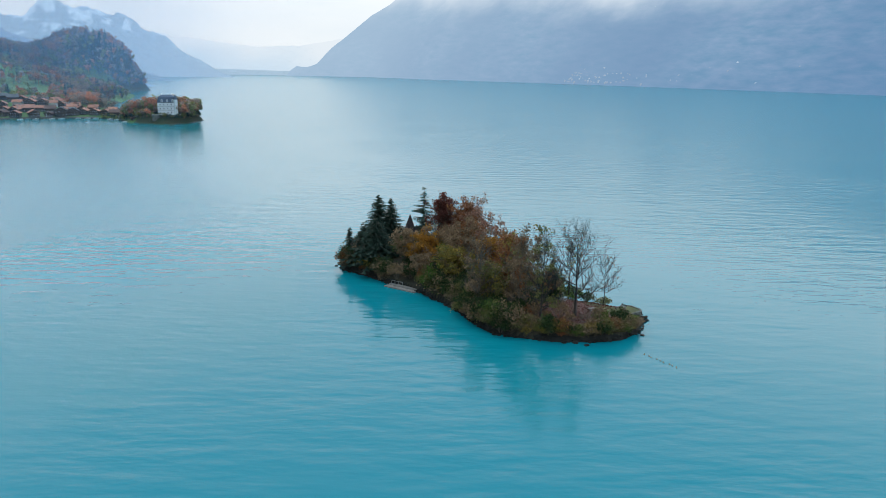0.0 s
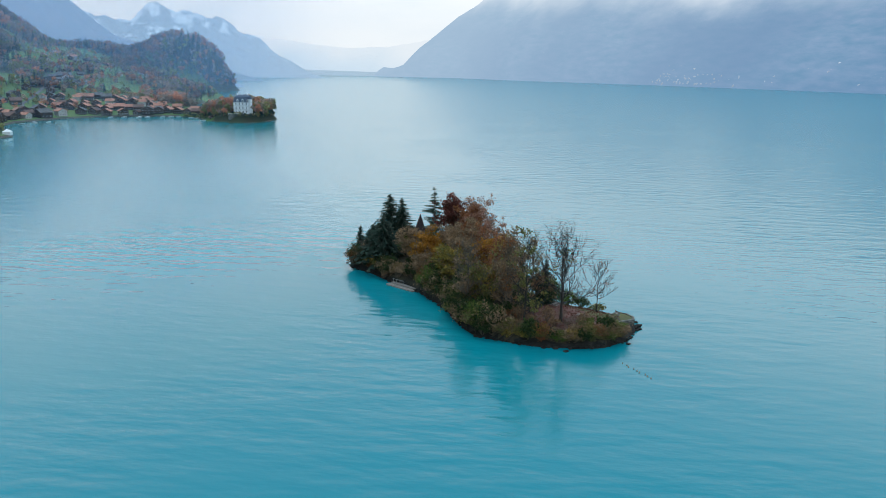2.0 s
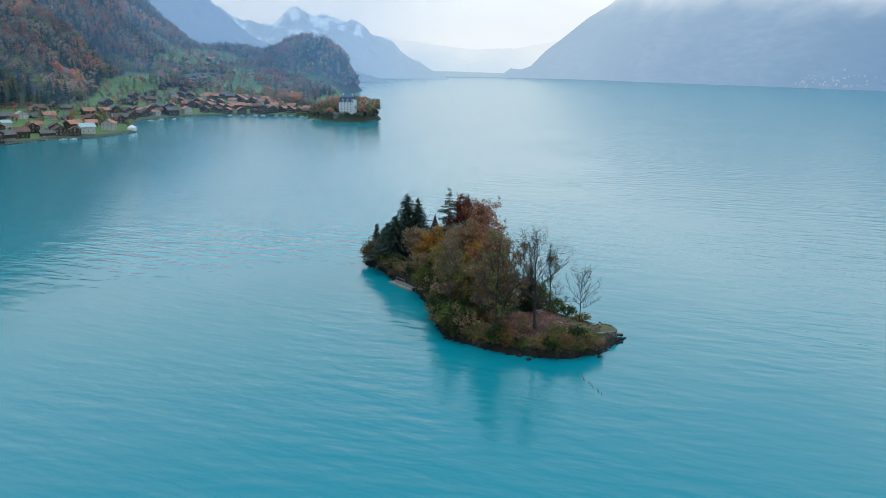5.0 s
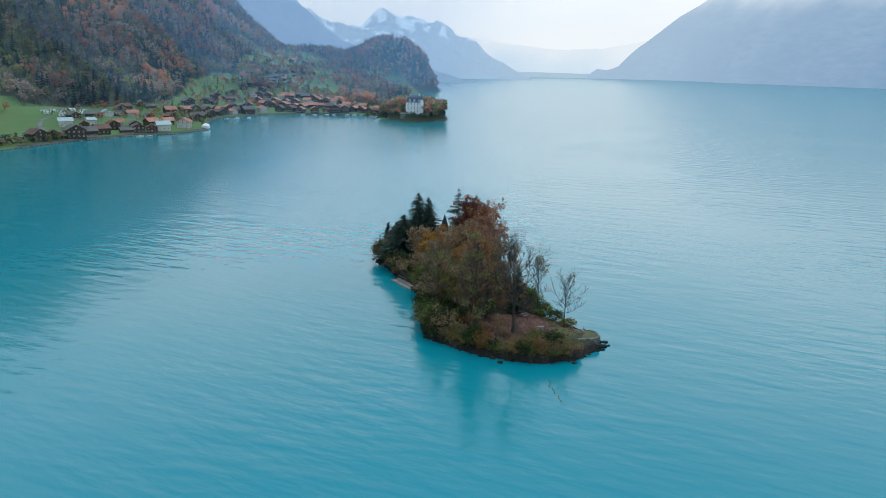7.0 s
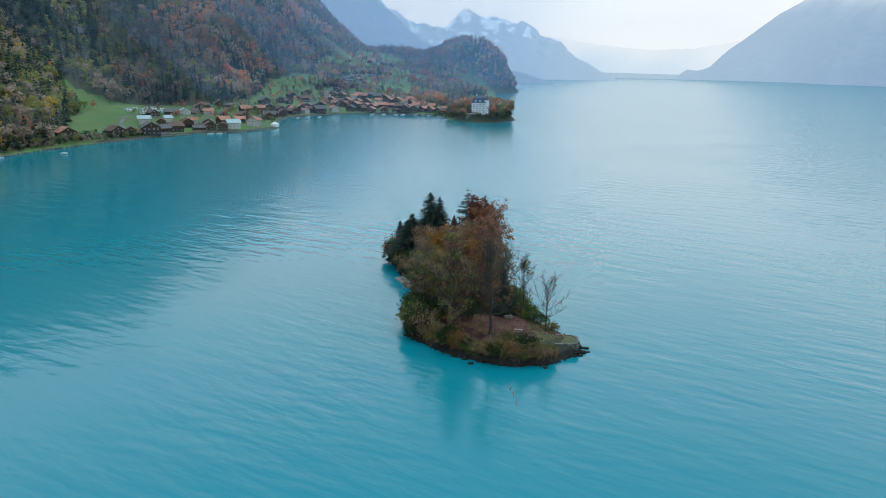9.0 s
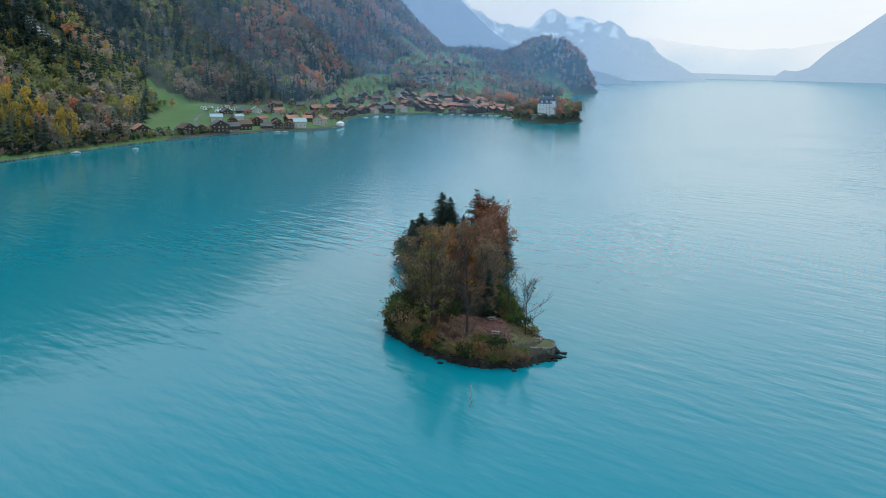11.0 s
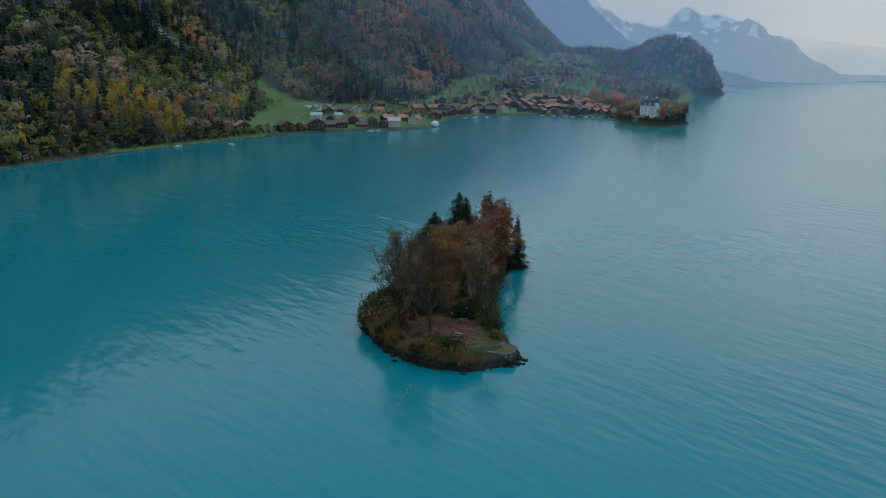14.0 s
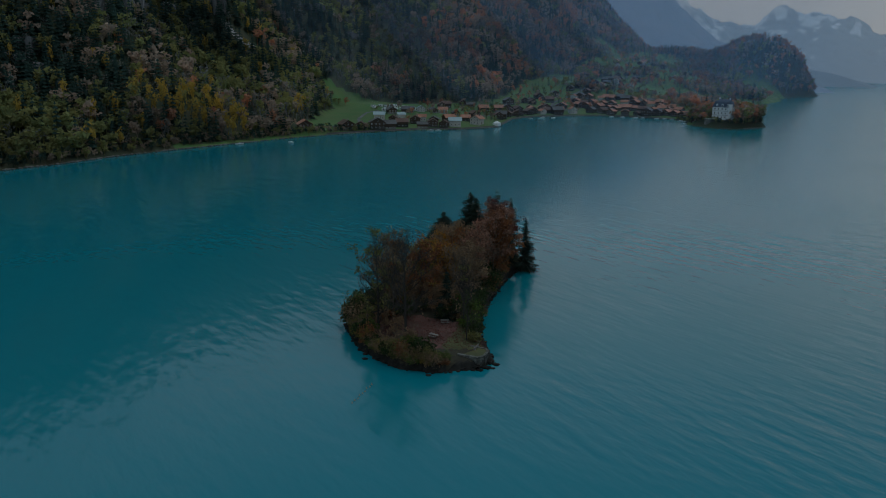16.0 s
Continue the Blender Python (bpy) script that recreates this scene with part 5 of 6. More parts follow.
for k, (name, mat, label) in enumerate((("shore_bush_olive", "olive", "olive-green bushes along the lake shore"), ("shore_bush_dark", "spruce", "dark green bushes along the lake shore"), ("shore_bush_brown", "brown", "brown bushes along the lake shore"))):
    woodland(name, verge[which == k], rng.uniform(3.0, 8.0, int((which == k).sum())), T_BROAD, FOREST[mat], label, 70 + k)
promontory = rng.uniform(0, 1, (620, 2)) * np.array([82, 96]) + np.array([-340, 714])
deep = inside_distance(SHORE, promontory[:, 0], promontory[:, 1])
ok = (deep > 1.5) & (np.abs(promontory[:, 0] + 285) + np.abs(promontory[:, 1] - 737) > 20) & (np.abs(promontory[:, 0] + 322) + np.abs(promontory[:, 1] - 744) > 12)
prom = np.stack([promontory[:, 0], promontory[:, 1], land_z(promontory[:, 0], promontory[:, 1]) - 0.2], -1)[ok]
tallness = np.where((prom[:, 0] > -272) | (prom[:, 1] > 752), rng.uniform(11, 18, len(prom)), np.where(prom[:, 0] < -300, rng.uniform(6, 11, len(prom)), rng.uniform(2.5, 5, len(prom))))
which = rng.integers(0, 3, len(prom))
for k, (name, mat, pats) in enumerate((("castle_wood_russet", "russet", T_BROAD), ("castle_wood_olive", "olive", T_BROAD), ("castle_wood_brown", "brown", T_BROAD))):
    woodland(name, prom[which == k], tallness[which == k], pats, FOREST[mat], "autumn trees on the castle's wooded promontory", 50 + k)


fringe = np.array([(x, y) for x, y in along(SHORE[20:30], 1.1, 19, closed=False)]) + np.random.default_rng(4).uniform(-1.5, 1.5, (len(list(along(SHORE[20:30], 1.1, 19, closed=False))), 2))
fringe = fringe + (np.array([-292.0, 768.0]) - fringe) * (3.0 / np.hypot(*(np.array([-292.0, 768.0]) - fringe).T))[:, None]
fringe = np.c_[fringe, land_z(fringe[:, 0], fringe[:, 1]) - 0.8]
which = np.random.default_rng(6).integers(0, 2, len(fringe))
for k, (name, mat) in enumerate((("waterside_bush_dark", "spruce"), ("waterside_bush_olive", "olive"))):
    woodland(name, fringe[which == k], np.random.default_rng(k).uniform(2.5, 6.0, int((which == k).sum())), T_BROAD, FOREST[mat], "bushes hanging over the castle promontory's shore", 90 + k)


def stone_mesh(name, seed, k=1.0):
    """A rough boulder."""
    r = np.random.default_rng(seed)
    bm = bmesh.new()
    bmesh.ops.create_icosphere(bm, subdivisions=2, radius=0.5 * k)
    for v in bm.verts:
        v.co *= 1 + r.uniform(-0.2, 0.2)
        v.co.z *= 0.7
        v.co.x = min(max(v.co.x, -0.42 * k), 0.42 * k)
    me = bpy.data.meshes.new(name)
    bm.to_mesh(me)
    bm.free()
    return me


M_WET = material("wet_dark_rock", (0.010, 0.0095, 0.008), (0.030, 0.028, 0.024), scale=0.9, rough=0.8, spec=0.12, bump=0.1, bump_scale=3, big=0.3)
isle_mesh.materials[1] = M_WET
STONES = [stone_mesh("stone", 60 + k) for k in range(5)]
rng = np.random.default_rng(8)
for k, (sx, sy) in enumerate(along(ISLE, 0.95, 4)):
    st = put("stone", STONES[k % 5], M_WET if rng.random() < 0.75 else M_ROCK, isle)
    size = rng.uniform(0.5, 1.5)
    st.matrix_basis = pose(sx, sy, max(0.0, on_isle(sx, sy)) * 0.7 + 0.05, rng.uniform(-20, 20), rng.uniform(-20, 20), rng.uniform(0, 360)) @ Matrix.Diagonal((size * 1.2, size, size * 0.8, 1))
for sx, sy, size in ((50.4, 166.9, 1.7), (50.6, 165.0, 1.2), (50.2, 169.6, 1.3), (32.6, 148.2, 1.1), (51.4, 167.9, 0.8), (46.8, 155.0, 1.0), (-33.0, 210.2, 1.0)):
    rock = put("boulder", STONES[0], M_WET)
    tagged(rock, "wet dark boulder breaking the water surface", "rock", group="boulders off the island")
    rock.matrix_basis = pose(sx, sy, 0.02, 0, 0, sx * 40) @ Matrix.Diagonal((size * 1.4, size, size * 0.8, 1))

vs, fs, n = [], [], 0
tv = np.array([v.co for v in STONES[1].vertices])
tf = np.array([p.vertices[:] for p in STONES[1].polygons])
for sx, sy in along(SHORE[3:29], 1.7, 9, closed=False):
    size = rng.uniform(0.9, 2.4)
    vs.append(tv * size + np.array([sx, sy, 0.3]))
    fs.append(tf + n)
    n += len(tv)
tagged(put("shore_rocks", mesh_of("shore_rocks", np.concatenate(vs), np.concatenate(fs)), M_ROCK), "grey rocks along the lake shore", "rocks", kind="stuff")


# ---- the stone platform at the island's near tip ----
def stone_platform():
    """A bastion of coursed blocks round a grassy top, with a bench on it."""
    plat = new("stone_platform")
    plat.location = (46.4, 166.8, 0)
    plat.rotation_euler = (0, 0, radians(32))
    tagged(plat, "weathered block-built stone platform with grassy top", "platform")
    block = box_mesh("block", -0.46, 0.46, -0.28, 0.28, -0.2, 0.2)
    r = np.random.default_rng(3)
    ring = [(-3.0, -2.6), (1.6, -2.6), (2.6, -1.4), (2.6, 1.4), (1.6, 2.5), (-3.0, 2.5)]
    for c in range(6):
        for (ax, ay), (bx, by) in zip(ring[:-1], ring[1:]):
            ln = math.hypot(bx - ax, by - ay)
            count = max(1, round(ln / 0.95))
            for i in range(count):
                g = (i + 0.5 + (0.25 if c % 2 else -0.05)) / count
                b = put("block", block, M_STONE, plat)
                b.matrix_basis = pose(ax + (bx - ax) * min(g, 0.97) + r.normal(0, 0.03), ay + (by - ay) * min(g, 0.97) + r.normal(0, 0.03), 0.1 + 0.41 * c, r.normal(0, 1), r.normal(0, 1), math.degrees(math.atan2(by - ay, bx - ax))) @ Matrix.Diagonal((ln / count / 0.95, 1, 1, 1))
    bm = bmesh.new()
    base = [bm.verts.new((x * 0.93, y * 0.93, -0.4)) for x, y in ring]
    top = [bm.verts.new((x * 0.93, y * 0.93, 2.25)) for x, y in ring]
    bm.faces.new(top)
    for i in range(6):
        bm.faces.new((base[i], base[(i + 1) % 6], top[(i + 1) % 6], top[i]))
    part("turf_fill", bm, isle_mesh.materials[2], plat, "mossy turf top")
    return plat


stone_platform()
rng = np.random.default_rng(41)
spill = []
while len(spill) < 5200:
    lx0, ly0 = rng.uniform(12, 46), rng.uniform(152, 182)
    if clearing(lx0, ly0) < 1.0 + 0.35 * rng.random():
        spill.append((lx0, ly0))
spill = np.array(spill)
spill = np.c_[spill, isle_z(spill[:, 0], spill[:, 1]) + 0.06]
fallen = put("fallen_leaf_litter", mesh_of("fallen_leaf_litter", *leaf_quads(rng, spill, 0.13, 0.0)), LEAF["red"])
tagged(fallen, "fallen rust-red leaves scattered over the clearing", "leaves", kind="stuff")


def slatted_bench(x, y, z, turn, label, table=False):
    """A park bench, or a picnic table with two seats."""
    b = new("picnic_table" if table else "bench")
    tagged(b, label, "table" if table else "bench")
    if table:
        for i in range(4):
            part("board", (lambda bm, i=i: (box(bm, -0.95, 0.95, -0.4 + i * 0.2, -0.22 + i * 0.2, 0.72, 0.77), bm)[1])(bmesh.new()), M_PLANK, b)
        for s in (-1, 1):
            part("seat", (lambda bm, s=s: (box(bm, -0.95, 0.95, 0.72 * s - 0.14, 0.72 * s + 0.14, 0.43, 0.48), bm)[1])(bmesh.new()), M_PLANK, b)
            part("leg_frame", (lambda bm, s=s: (box(bm, 0.7 * s - 0.05, 0.7 * s + 0.05, -0.8, 0.8, 0.36, 0.42), box(bm, 0.7 * s - 0.05, 0.7 * s + 0.05, -0.3, -0.2, -0.1, 0.72), box(bm, 0.7 * s - 0.05, 0.7 * s + 0.05, 0.2, 0.3, -0.1, 0.72), bm)[3])(bmesh.new()), M_PLANK, b)
    else:
        for i in range(3):
            part("seat_slat", (lambda bm, i=i: (box(bm, -0.9, 0.9, -0.22 + i * 0.16, -0.09 + i * 0.16, 0.42, 0.46), bm)[1])(bmesh.new()), M_PLANK, b)
            part("back_slat", (lambda bm, i=i: (box(bm, -0.9, 0.9, 0.26, 0.3, 0.52 + i * 0.15, 0.63 + i * 0.15), bm)[1])(bmesh.new()), M_PLANK, b)
        for s in (-1, 1):
            part("leg", (lambda bm, s=s: (box(bm, 0.7 * s - 0.06, 0.7 * s + 0.06, -0.2, 0.3, -0.1, 0.42), box(bm, 0.7 * s - 0.05, 0.7 * s + 0.05, 0.3, 0.36, 0.3, 0.95), bm)[2])(bmesh.new()), M_CONCRETE, b)
    b.matrix_basis = pose(x, y, z, 0, 0, turn)
    return b


slatted_bench(36.6, 163.0, on_isle(36.6, 163.0) + 0.08, 20, "weathered wooden picnic table on the leaf-strewn clearing", True)
slatted_bench(30.6, 170.2, on_isle(30.6, 170.2) + 0.08, 60, "weathered dark picnic table beneath the trees", True)
slatted_bench(45.4, 167.9, 2.26, -58, "pale wooden bench on the stone platform")


# ---- landing stage and turret house on the island ----
def landing_stage():
    stage = new("landing_stage")
    stage.matrix_basis = pose(-10.6, 189.0, 0, 0, 0, -33)
    tagged(stage, "pale stone landing stage with broad steps", "jetty")
    for i, (y0, z1, half) in enumerate(((-2.6, 0.32, 5.2), (-1.2, 0.62, 4.6), (0.2, 0.95, 3.6), (1.6, 1.4, 2.4))):
        for k in range(6):
            w = 2 * half / 6
            part("step_slab", (lambda bm, y0=y0, z1=z1, half=half, k=k, w=w: (box(bm, -half + k * w + 0.03, -half + (k + 1) * w - 0.03, y0, y0 + 1.55, -0.8, z1), bm)[1])(bmesh.new()), M_PLANK, stage)
    for k in range(4):
        part("railing_post", (lambda bm, k=k: (box(bm, -4.4 + k * 1.3, -4.3 + k * 1.3, -0.5, -0.4, 0.3, 1.55), bm)[1])(bmesh.new()), M_CONCRETE, stage)
    part("handrail", (lambda bm: (box(bm, -4.45, -0.35, -0.5, -0.4, 1.5, 1.6), bm)[1])(bmesh.new()), M_CONCRETE, stage)
    return stage


landing_stage()


def turret_house():
    """A small chapel-like house with a tall pointed turret, half hidden by the trees."""
    z = on_isle(-10.3, 213.5) - 0.1
    house = new("turret_house")
    house.matrix_basis = pose(-10.3, 213.6, z, 0, 0, 20)
    tagged(house, "small house with a tall dark pointed turret among trees", "chapel")
    part("turret_wall", (lambda bm: (box(bm, -1.3, 1.3, -1.3, 1.3, -0.5, 6.2), bm)[1])(bmesh.new()), M_PLASTER, house)
    bm = bmesh.new()
    v = [bm.verts.new(p) for p in ((-1.65, -1.65, 6.0), (1.65, -1.65, 6.0), (1.65, 1.65, 6.0), (-1.65, 1.65, 6.0))]
    m = [bm.verts.new((c.co.x * 0.72, c.co.y * 0.72, 7.2)) for c in v]
    tip = bm.verts.new((0, 0, 16.1 - z))
    bm.faces.new(v[::-1])
    for i in range(4):
        bm.faces.new((v[i], v[(i + 1) % 4], m[(i + 1) % 4], m[i]))
        bm.faces.new((m[i], m[(i + 1) % 4], tip))
    part("spire", bm, M_SHINGLE, house, "steep dark shingled spire")
    nave = part("nave", gable_body(5.0, 7.0, -0.5, 3.6, 6.4), M_PLASTER, house)
    nave.location = (3.6, 1.0, 0)
    for s in (-1, 1):
        r = part("roof_slope", roof_slab(5.0, 7.0, 3.6, 6.4, s, over=0.4, thick=0.16), M_SHINGLE, house)
        r.location = (3.6, 1.0, 0)
    for zz in (2.2, 4.6):
        add_window(house, 0, -1.32, zz, 0, 0.6)
        add_window(house, -1.32, 0, zz, -90, 0.6)
    add_window(house, 3.6, -2.52, 1.8, 0, 0.8)


turret_house()


# ---- the castle on the promontory ----
def castle():
    """A white lakeside mansion: three storeys, mansard slate roof with dormers, corner tower, terrace."""
    cx, cy = -285.0, 737.0
    z = on_land(cx, cy) - 0.4
    c = new("castle")
    c.matrix_basis = pose(cx, cy, z, 0, 0, 22)
    tagged(c, "white three-storey castle with blue-grey mansard roof", "castle")
    w, d, h = 19.0, 14.0, 12.4
    part("wall", (lambda bm: (box(bm, -w / 2, w / 2, -d / 2, d / 2, -4, h), bm)[1])(bmesh.new()), M_WHITE, c)
    for zz in (4.1, 8.2, 12.1):
        part("cornice", (lambda bm, zz=zz: (box(bm, -w / 2 - 0.25, w / 2 + 0.25, -d / 2 - 0.25, d / 2 + 0.25, zz, zz + 0.3), bm)[1])(bmesh.new()), M_STONE, c)

    def frustum(x0, x1, y0, y1, z0, z1, inset):
        bm = bmesh.new()
        a = [bm.verts.new(p) for p in ((x0, y0, z0), (x1, y0, z0), (x1, y1, z0), (x0, y1, z0))]
        b = [bm.verts.new(p) for p in ((x0 + inset, y0 + inset, z1), (x1 - inset, y0 + inset, z1), (x1 - inset, y1 - inset, z1), (x0 + inset, y1 - inset, z1))]
        bm.faces.new(a[::-1])
        bm.faces.new(b)
        for i in range(4):
            bm.faces.new((a[i], a[(i + 1) % 4], b[(i + 1) % 4], b[i]))
        return bm
    part("mansard_roof", frustum(-w / 2 - 0.3, w / 2 + 0.3, -d / 2 - 0.3, d / 2 + 0.3, h + 0.05, h + 5.4, 2.1), M_SLATE, c)
    part("roof_crown", frustum(-w / 2 + 1.7, w / 2 - 1.7, -d / 2 + 1.7, d / 2 - 1.7, h + 5.4, h + 7.4, 3.2), M_SLATE, c)
    for i in range(5):
        xw = (i - 2) * 3.5
        for zz in (2.2, 6.3, 10.4):
            add_window(c, xw, -d / 2 - 0.05, zz, 0, 1.15)
            if abs(i - 2) < 2:
                add_window(c, w / 2 + 0.05, (i - 2) * 4.0, zz, 90, 1.15)
                add_window(c, -w / 2 - 0.05, (i - 2) * 4.0, zz, -90, 1.15)
    for i in (-1, 0, 1):
        dm = part("dormer", gable_body(2.0, 2.6, 0, 1.7, 2.7), M_WHITE, c)
        dm.location = (i * 5.2, -d / 2 + 1.2, h + 0.7)
        put("pane", PANE, M_GLASS, dm).location = (0, -1.3, 0.9)
        for s in (-1, 1):
            part("dormer_roof", roof_slab(2.0, 2.6, 1.7, 2.7, s, over=0.25, thick=0.1), M_SLATE, dm)
    for x, y, r, top in ((w / 2 - 1.6, -d / 2 - 0.3, 1.9, 8.0), (-w / 2 + 4.4, d / 2 - 3, 1.3, 9.6)):
        bm = bmesh.new()
        bmesh.ops.create_cone(bm, segments=12, radius1=r, radius2=r, depth=h + 9.0, cap_ends=True, matrix=Matrix.Translation((x, y, h / 2 - 1.5)))
        part("tower", bm, M_WHITE, c)
        bm = bmesh.new()
        bmesh.ops.create_cone(bm, segments=12, radius1=r + 0.35, radius2=0.05, depth=top - 2.5, cap_ends=True, matrix=Matrix.Translation((x, y, h + 3.0 + (top - 2.5) / 2)))
        part("tower_cap", bm, M_SLATE, c)
    for x in (-5.5, 4.5):
        part("chimney", (lambda bm, x=x: (box(bm, x, x + 1.1, 0.5, 1.6, h + 4, h + 9.0), bm)[1])(bmesh.new()), M_WHITE, c)
    part("terrace", (lambda bm: (box(bm, -w / 2 - 6, w / 2 + 2, -d / 2 - 4, -d / 2, -6, -0.2), bm)[1])(bmesh.new()), M_STONE, c)
    for i in range(15):
        part("baluster", (lambda bm, i=i: (box(bm, -w / 2 - 5.8 + i * 1.9, -w / 2 - 5.5 + i * 1.9, -d / 2 - 3.9, -d / 2 - 3.6, -0.2, 0.8), bm)[1])(bmesh.new()), M_WHITE, c)
    part("parapet_rail", (lambda bm: (box(bm, -w / 2 - 6, w / 2 + 2, -d / 2 - 4, -d / 2 - 3.5, 0.8, 1.0), bm)[1])(bmesh.new()), M_WHITE, c)


castle()
boat_shed = settle_house(4, -322, 744, 30, 1.2, "boathouses")
boat_shed.location.z = 0.6


# ---- boats, caravans, tent, jetties ----
def boat(label, ln, mat, cover=None):
    bm = bmesh.new()
    rows = []
    for g in np.linspace(0, 1, 9):
        half = ln * 0.17 * math.sin(math.pi * (0.18 + 0.82 * (1 - g))) ** 0.7 if g < 1 else 0.02
        rows.append([bm.verts.new((-ln / 2 + ln * g, k * half * s, z + 0.22 * g * g)) for k, z, s in ((1, 0.75, -1), (0.75, 0.1, -1), (0, -0.15, 1), (0.75, 0.1, 1), (1, 0.75, 1))])
    for a, b in zip(rows[:-1], rows[1:]):
        for i in range(4):
            bm.faces.new((a[i], b[i], b[i + 1], a[i + 1]))
    bm.faces.new(rows[0])
    ob = new("boat")
    tagged(ob, label, "boat", group="boats on the lake")
    part("hull", bm, mat, ob)
    part("deck", (lambda b: (box(b, -ln * 0.42, ln * 0.2, -ln * 0.13, ln * 0.13, 0.45, 0.56), b)[1])(bmesh.new()), M_PLANK, ob)
    part("cabin", (lambda b: (box(b, -ln * 0.1, ln * 0.18, -ln * 0.1, ln * 0.1, 0.5, 1.15), b)[1])(bmesh.new()), cover or mat, ob)
    return ob


first_boat = boat("small white motor boat on the water", 6.0, M_WHITE)
first_boat.matrix_basis = pose(-374, 262, 0.1, 0, 0, 70)
for k, (bx, by, bz) in enumerate(((-398, 452, 60), (-394, 458, 40), (-470, 640, 20), (-466, 652, 50), (-474, 662, 10), (-462, 668, 80), (-388, 776, 15), (-396, 772, 60), (-380, 778, 30), (-410, 764, 20), (-418, 760, 50),
                                  (-432, 754, 20), (-444, 747, 60), (-330, 735, 40), (-350, 762, 20), (-360, 768, 45), (-366, 300, 20))):
    copy_thing(first_boat, pose(bx, by, 0.1, 0, 0, bz))


def caravan():
    c = new("caravan")
    tagged(c, "white parked caravan on a grass pitch", "caravan", group="caravans on the camping ground")
    bm = bmesh.new()
    box(bm, -3, 3, -1.15, 1.15, 0.5, 2.7)
    bmesh.ops.bevel(bm, geom=list(bm.edges), offset=0.25, segments=2, affect="EDGES")
    part("body", bm, M_WHITE, c)
    for x in (-1.6, 1.4):
        p = put("pane", PANE, M_GLASS, c)
        p.location = (x, -1.14, 1.75)
    for s in (-1, 1):
        bm = bmesh.new()
        bmesh.ops.create_cone(bm, segments=12, radius1=0.35, radius2=0.35, depth=0.2, cap_ends=True, matrix=pose(0, s * 1.0, 0.33, 90, 0, 0))
        part("wheel", bm, M_GLASS, c)
    return c


first_van = caravan()
first_van.matrix_basis = pose(-512, 470, on_land(-512, 470), 0, 0, 30)
rng = np.random.default_rng(21)
for i in range(19):
    vx, vy = -500 - 11.5 * (i % 4) + rng.normal(0, 2.5), 466 + 11.5 * (i // 4) + rng.normal(0, 1.5)
    copy_thing(first_van, pose(vx, vy, on_land(vx, vy), 0, 0, rng.uniform(10, 80)))


def marquee():
    t = new("marquee")
    t.matrix_basis = pose(-404, 536, on_land(-404, 536), 0, 0, 20)
    tagged(t, "white peaked garden tent by the shore", "tent")
    part("side_wall", (lambda bm: (box(bm, -3, 3, -3, 3, -0.3, 2.6), bm)[1])(bmesh.new()), M_WHITE, t)
    bm = bmesh.new()
    a = [bm.verts.new(p) for p in ((-3.2, -3.2, 2.55), (3.2, -3.2, 2.55), (3.2, 3.2, 2.55), (-3.2, 3.2, 2.55))]
    tip = bm.verts.new((0, 0, 4.8))
    bm.faces.new(a[::-1])
    for i in range(4):
        bm.faces.new((a[i], a[(i + 1) % 4], tip))
    part("canopy", bm, M_WHITE, t)


marquee()


def strip(name, pts, width, mat, label):
    """A road or path laid over the land."""
    pts = np.asarray(pts, float)
    at = np.r_[0, np.cumsum(np.hypot(*np.diff(pts, axis=0).T))]
    u = np.linspace(0, at[-1], max(8, int(at[-1] / 4)))
    c = np.stack([np.interp(u, at, pts[:, 0]), np.interp(u, at, pts[:, 1])], -1)
    d = np.gradient(c, axis=0)
    d /= np.hypot(*d.T)[:, None]
    nrm = np.stack([-d[:, 1], d[:, 0]], -1)
    v = []
    for k in (-1, -0.33, 0.33, 1):
        q = c + nrm * width / 2 * k
        v.append(np.stack([q[:, 0], q[:, 1], land_z(q[:, 0], q[:, 1]) + 0.25], -1))
    tagged(put(name, mesh_of(name, np.stack(v, 1).reshape(-1, 3), grid_faces(len(u), 4)), mat), label, "road", kind="structure")


strip("road_shore", [(-436, 345), (-437, 370), (-440, 430), (-446, 500), (-480, 570), (-508, 640), (-508, 740)], 4.5, M_ASPHALT, "grey lakeside road")
strip("pavement_quay", [(x - 1.7, y + 0.9) for x, y in SHORE[9:21]], 2.0, M_QUAY, "grey stone quay along the village shore")
strip("road_meadow", [(-440, 400), (-470, 415), (-500, 440), (-512, 462)], 3.0, M_ASPHALT, "pale farm track across the meadow")
strip("road_village", [(-508, 700), (-560, 760), (-600, 850), (-650, 940), (-700, 1060), (-790, 1180), (-905, 1235), (-940, 1260), (-945, 1300)], 4.0, M_ASPHALT, "pale lane climbing through the meadows")



def buoy(x, y):
    """A small orange float with a ring on top."""
    b = new("buoy")
    b.location = (x, y, 0.05)
    tagged(b, "small orange float of a buoy line", "buoy", group="buoy line off the island")
    bm = bmesh.new()
    bmesh.ops.create_uvsphere(bm, u_segments=10, v_segments=7, radius=0.15)
    part("float", bm, M_ORANGE, b)
    bm = bmesh.new()
    bmesh.ops.create_cone(bm, segments=8, radius1=0.05, radius2=0.05, depth=0.14, cap_ends=True, matrix=Matrix.Translation((0, 0, 0.24)))
    part("ring_stem", bm, M_ORANGE, b)


M_ORANGE = material("faded_orange_plastic", (0.36, 0.25, 0.14), (0.30, 0.22, 0.13), scale=2.0, rough=0.5)
for k in range(9):
    buoy(44.2 + 0.62 * k + 0.25 * math.sin(k * 2.3), 143.4 - 0.85 * k)

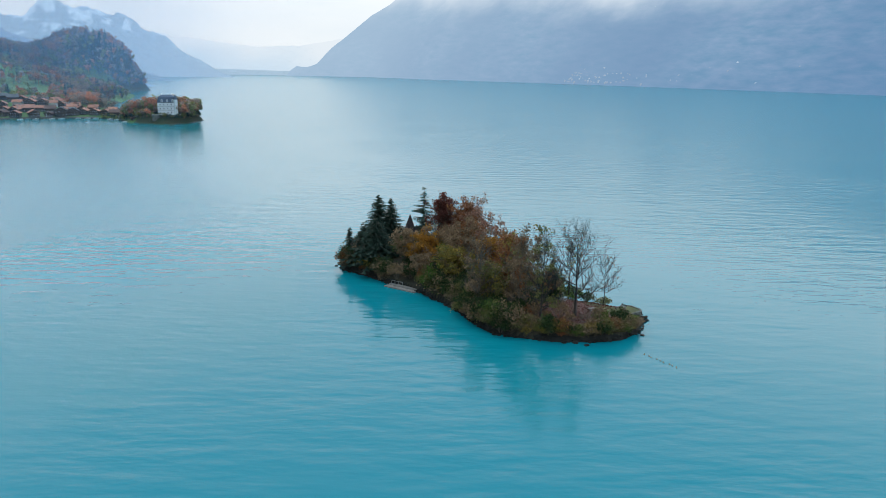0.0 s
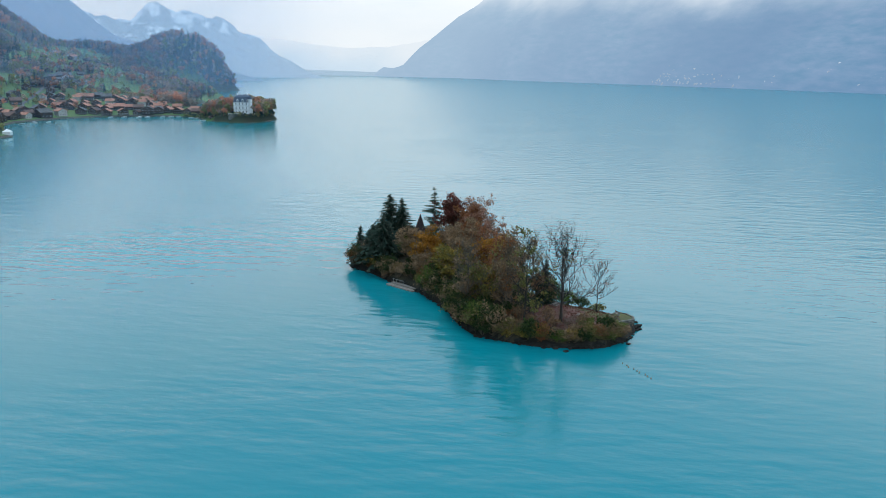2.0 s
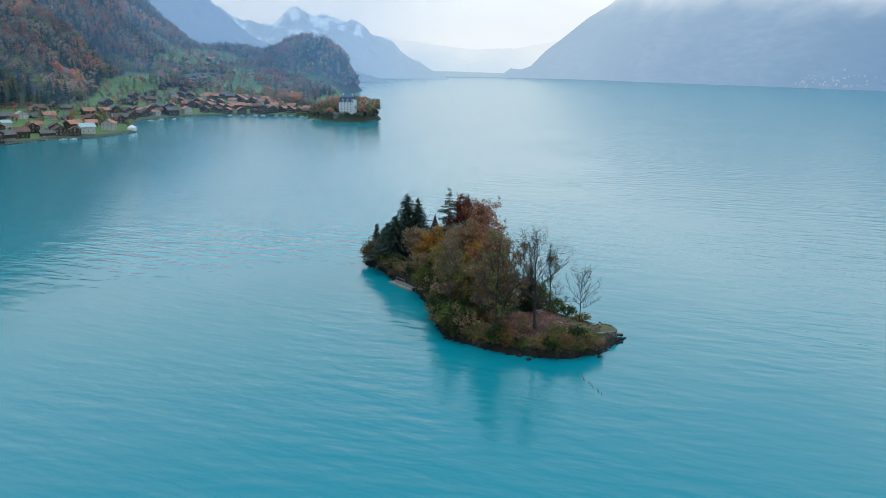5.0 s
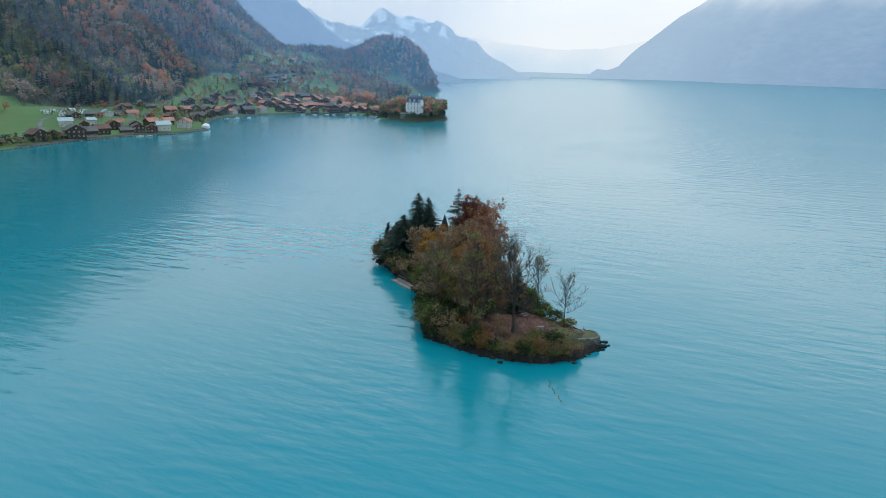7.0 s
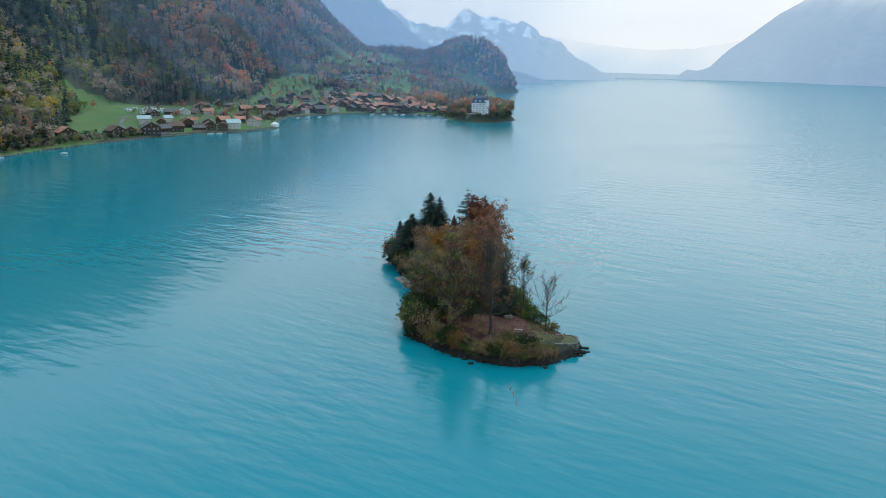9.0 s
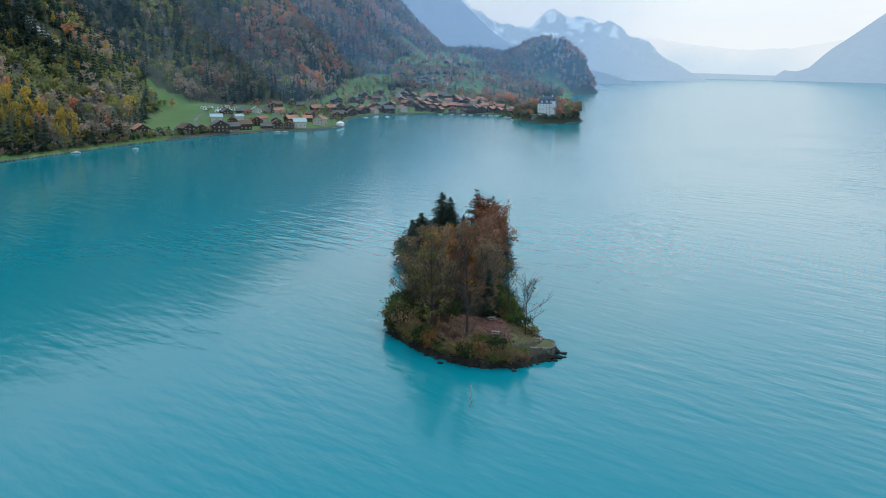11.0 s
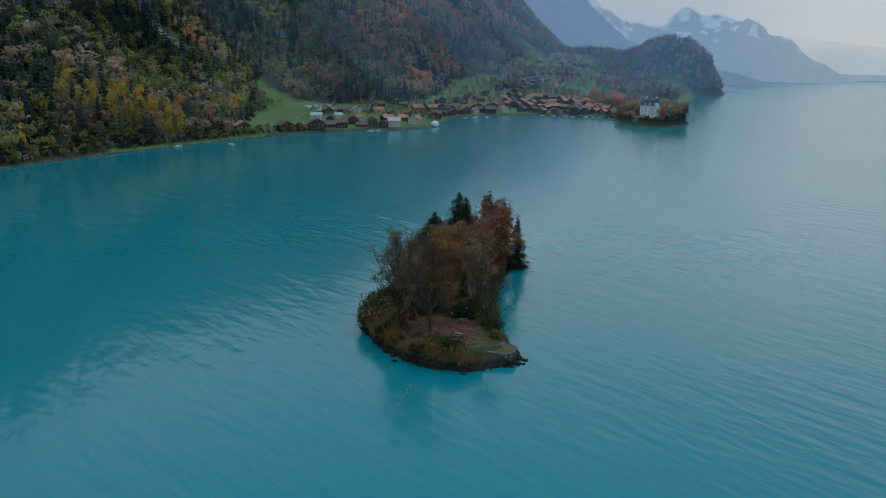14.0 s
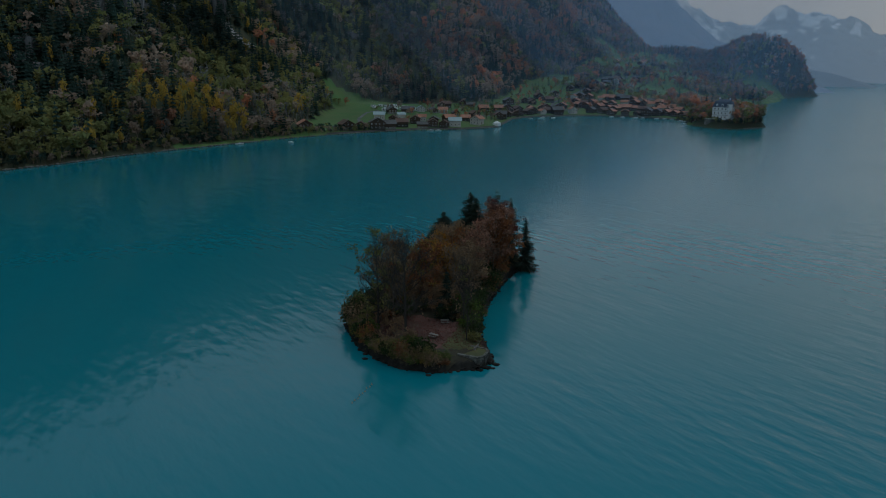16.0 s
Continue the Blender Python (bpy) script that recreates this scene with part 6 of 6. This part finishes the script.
# ---- bare rock in the mountainside ----
def crag(x, y, w, h, seed, turn):
    """A broken limestone face: upright slabs, leaning and split."""
    r = np.random.default_rng(seed)
    bm = bmesh.new()
    for i in range(22):
        cx0, wd, ht = r.uniform(-w / 2, w / 2), r.uniform(0.14, 0.34) * w, r.uniform(0.4, 1.0) * h
        m = pose(cx0, r.uniform(-2, 5), ht * 0.35 - 3, r.uniform(-18, 4), r.uniform(-9, 9), r.uniform(-25, 25)) @ Matrix.Diagonal((wd, 9, ht, 1))
        ret = bmesh.ops.create_cube(bm, size=1.0, matrix=m)
        for v in ret["verts"]:
            v.co += Vector(r.normal(0, 0.035 * h, 3))
    bmesh.ops.subdivide_edges(bm, edges=list(bm.edges), cuts=3, use_grid_fill=True)
    for v in bm.verts:
        v.co += Vector(r.normal(0, 0.018 * h, 3))
    me = bpy.data.meshes.new("crag")
    bm.to_mesh(me)
    bm.free()
    ob = put("crag", me, M_CLIFF)
    ob.matrix_basis = pose(x, y, on_land(x, y), 0, 0, turn)
    return tagged(ob, "grey limestone crag standing out of the wood", "cliff", kind="structure")


for k, (cx0, cy0, w, h) in enumerate(((-509, 219, 9, 22), (-503, 196, 8, 22), (-520, 232, 7, 20), (-543, 262, 8, 20), (-579, 312, 13, 24), (-585, 322, 10, 20), (-444, 135, 12, 14), (-428, 140, 10, 10), (-735, 490, 30, 12), (-752, 538, 26, 14), (-700, 530, 10, 10), (-650, 440, 8, 12))):
    crag(cx0, cy0, w, h, 300 + k, 60)
strip("quarry_floor", [(-578, 318), (-566, 324), (-556, 332), (-550, 343)], 8.0, M_CONCRETE, "pale rubble track in the wood")


# ---- the village across the lake ----
rng = np.random.default_rng(31)
bm = bmesh.new()
for i in range(170):
    g = rng.beta(2, 3) if i < 120 else rng.uniform(0, 1.6)
    x, y = 330 + 520 * g, 3230 - 640 * g
    v = rng.uniform(0.004, 0.05) if i < 140 else rng.uniform(0.03, 0.11)
    x, y, z = x + 450 * v, y + 412 * v, 640 * v ** 0.9
    s = rng.uniform(4.5, 9)
    b = gable_body(s, s * 1.2, -6, s * 0.6, s * 0.95)
    bmesh.ops.transform(b, matrix=pose(x, y, z, 0, 0, rng.uniform(0, 180)), verts=list(b.verts))
    tmp = bpy.data.meshes.new("tmp")
    b.to_mesh(tmp)
    b.free()
    bm.from_mesh(tmp)
    bpy.data.meshes.remove(tmp)
# the walls carry the same painted haze emission as the slopes
far_village = part("far_village", bm, painted_haze_material("far_house_walls", (0.7, 0.68, 0.66), (0.4, 0.3, 0.27), (0.30, 0.44, 0.64), 0.5), None)
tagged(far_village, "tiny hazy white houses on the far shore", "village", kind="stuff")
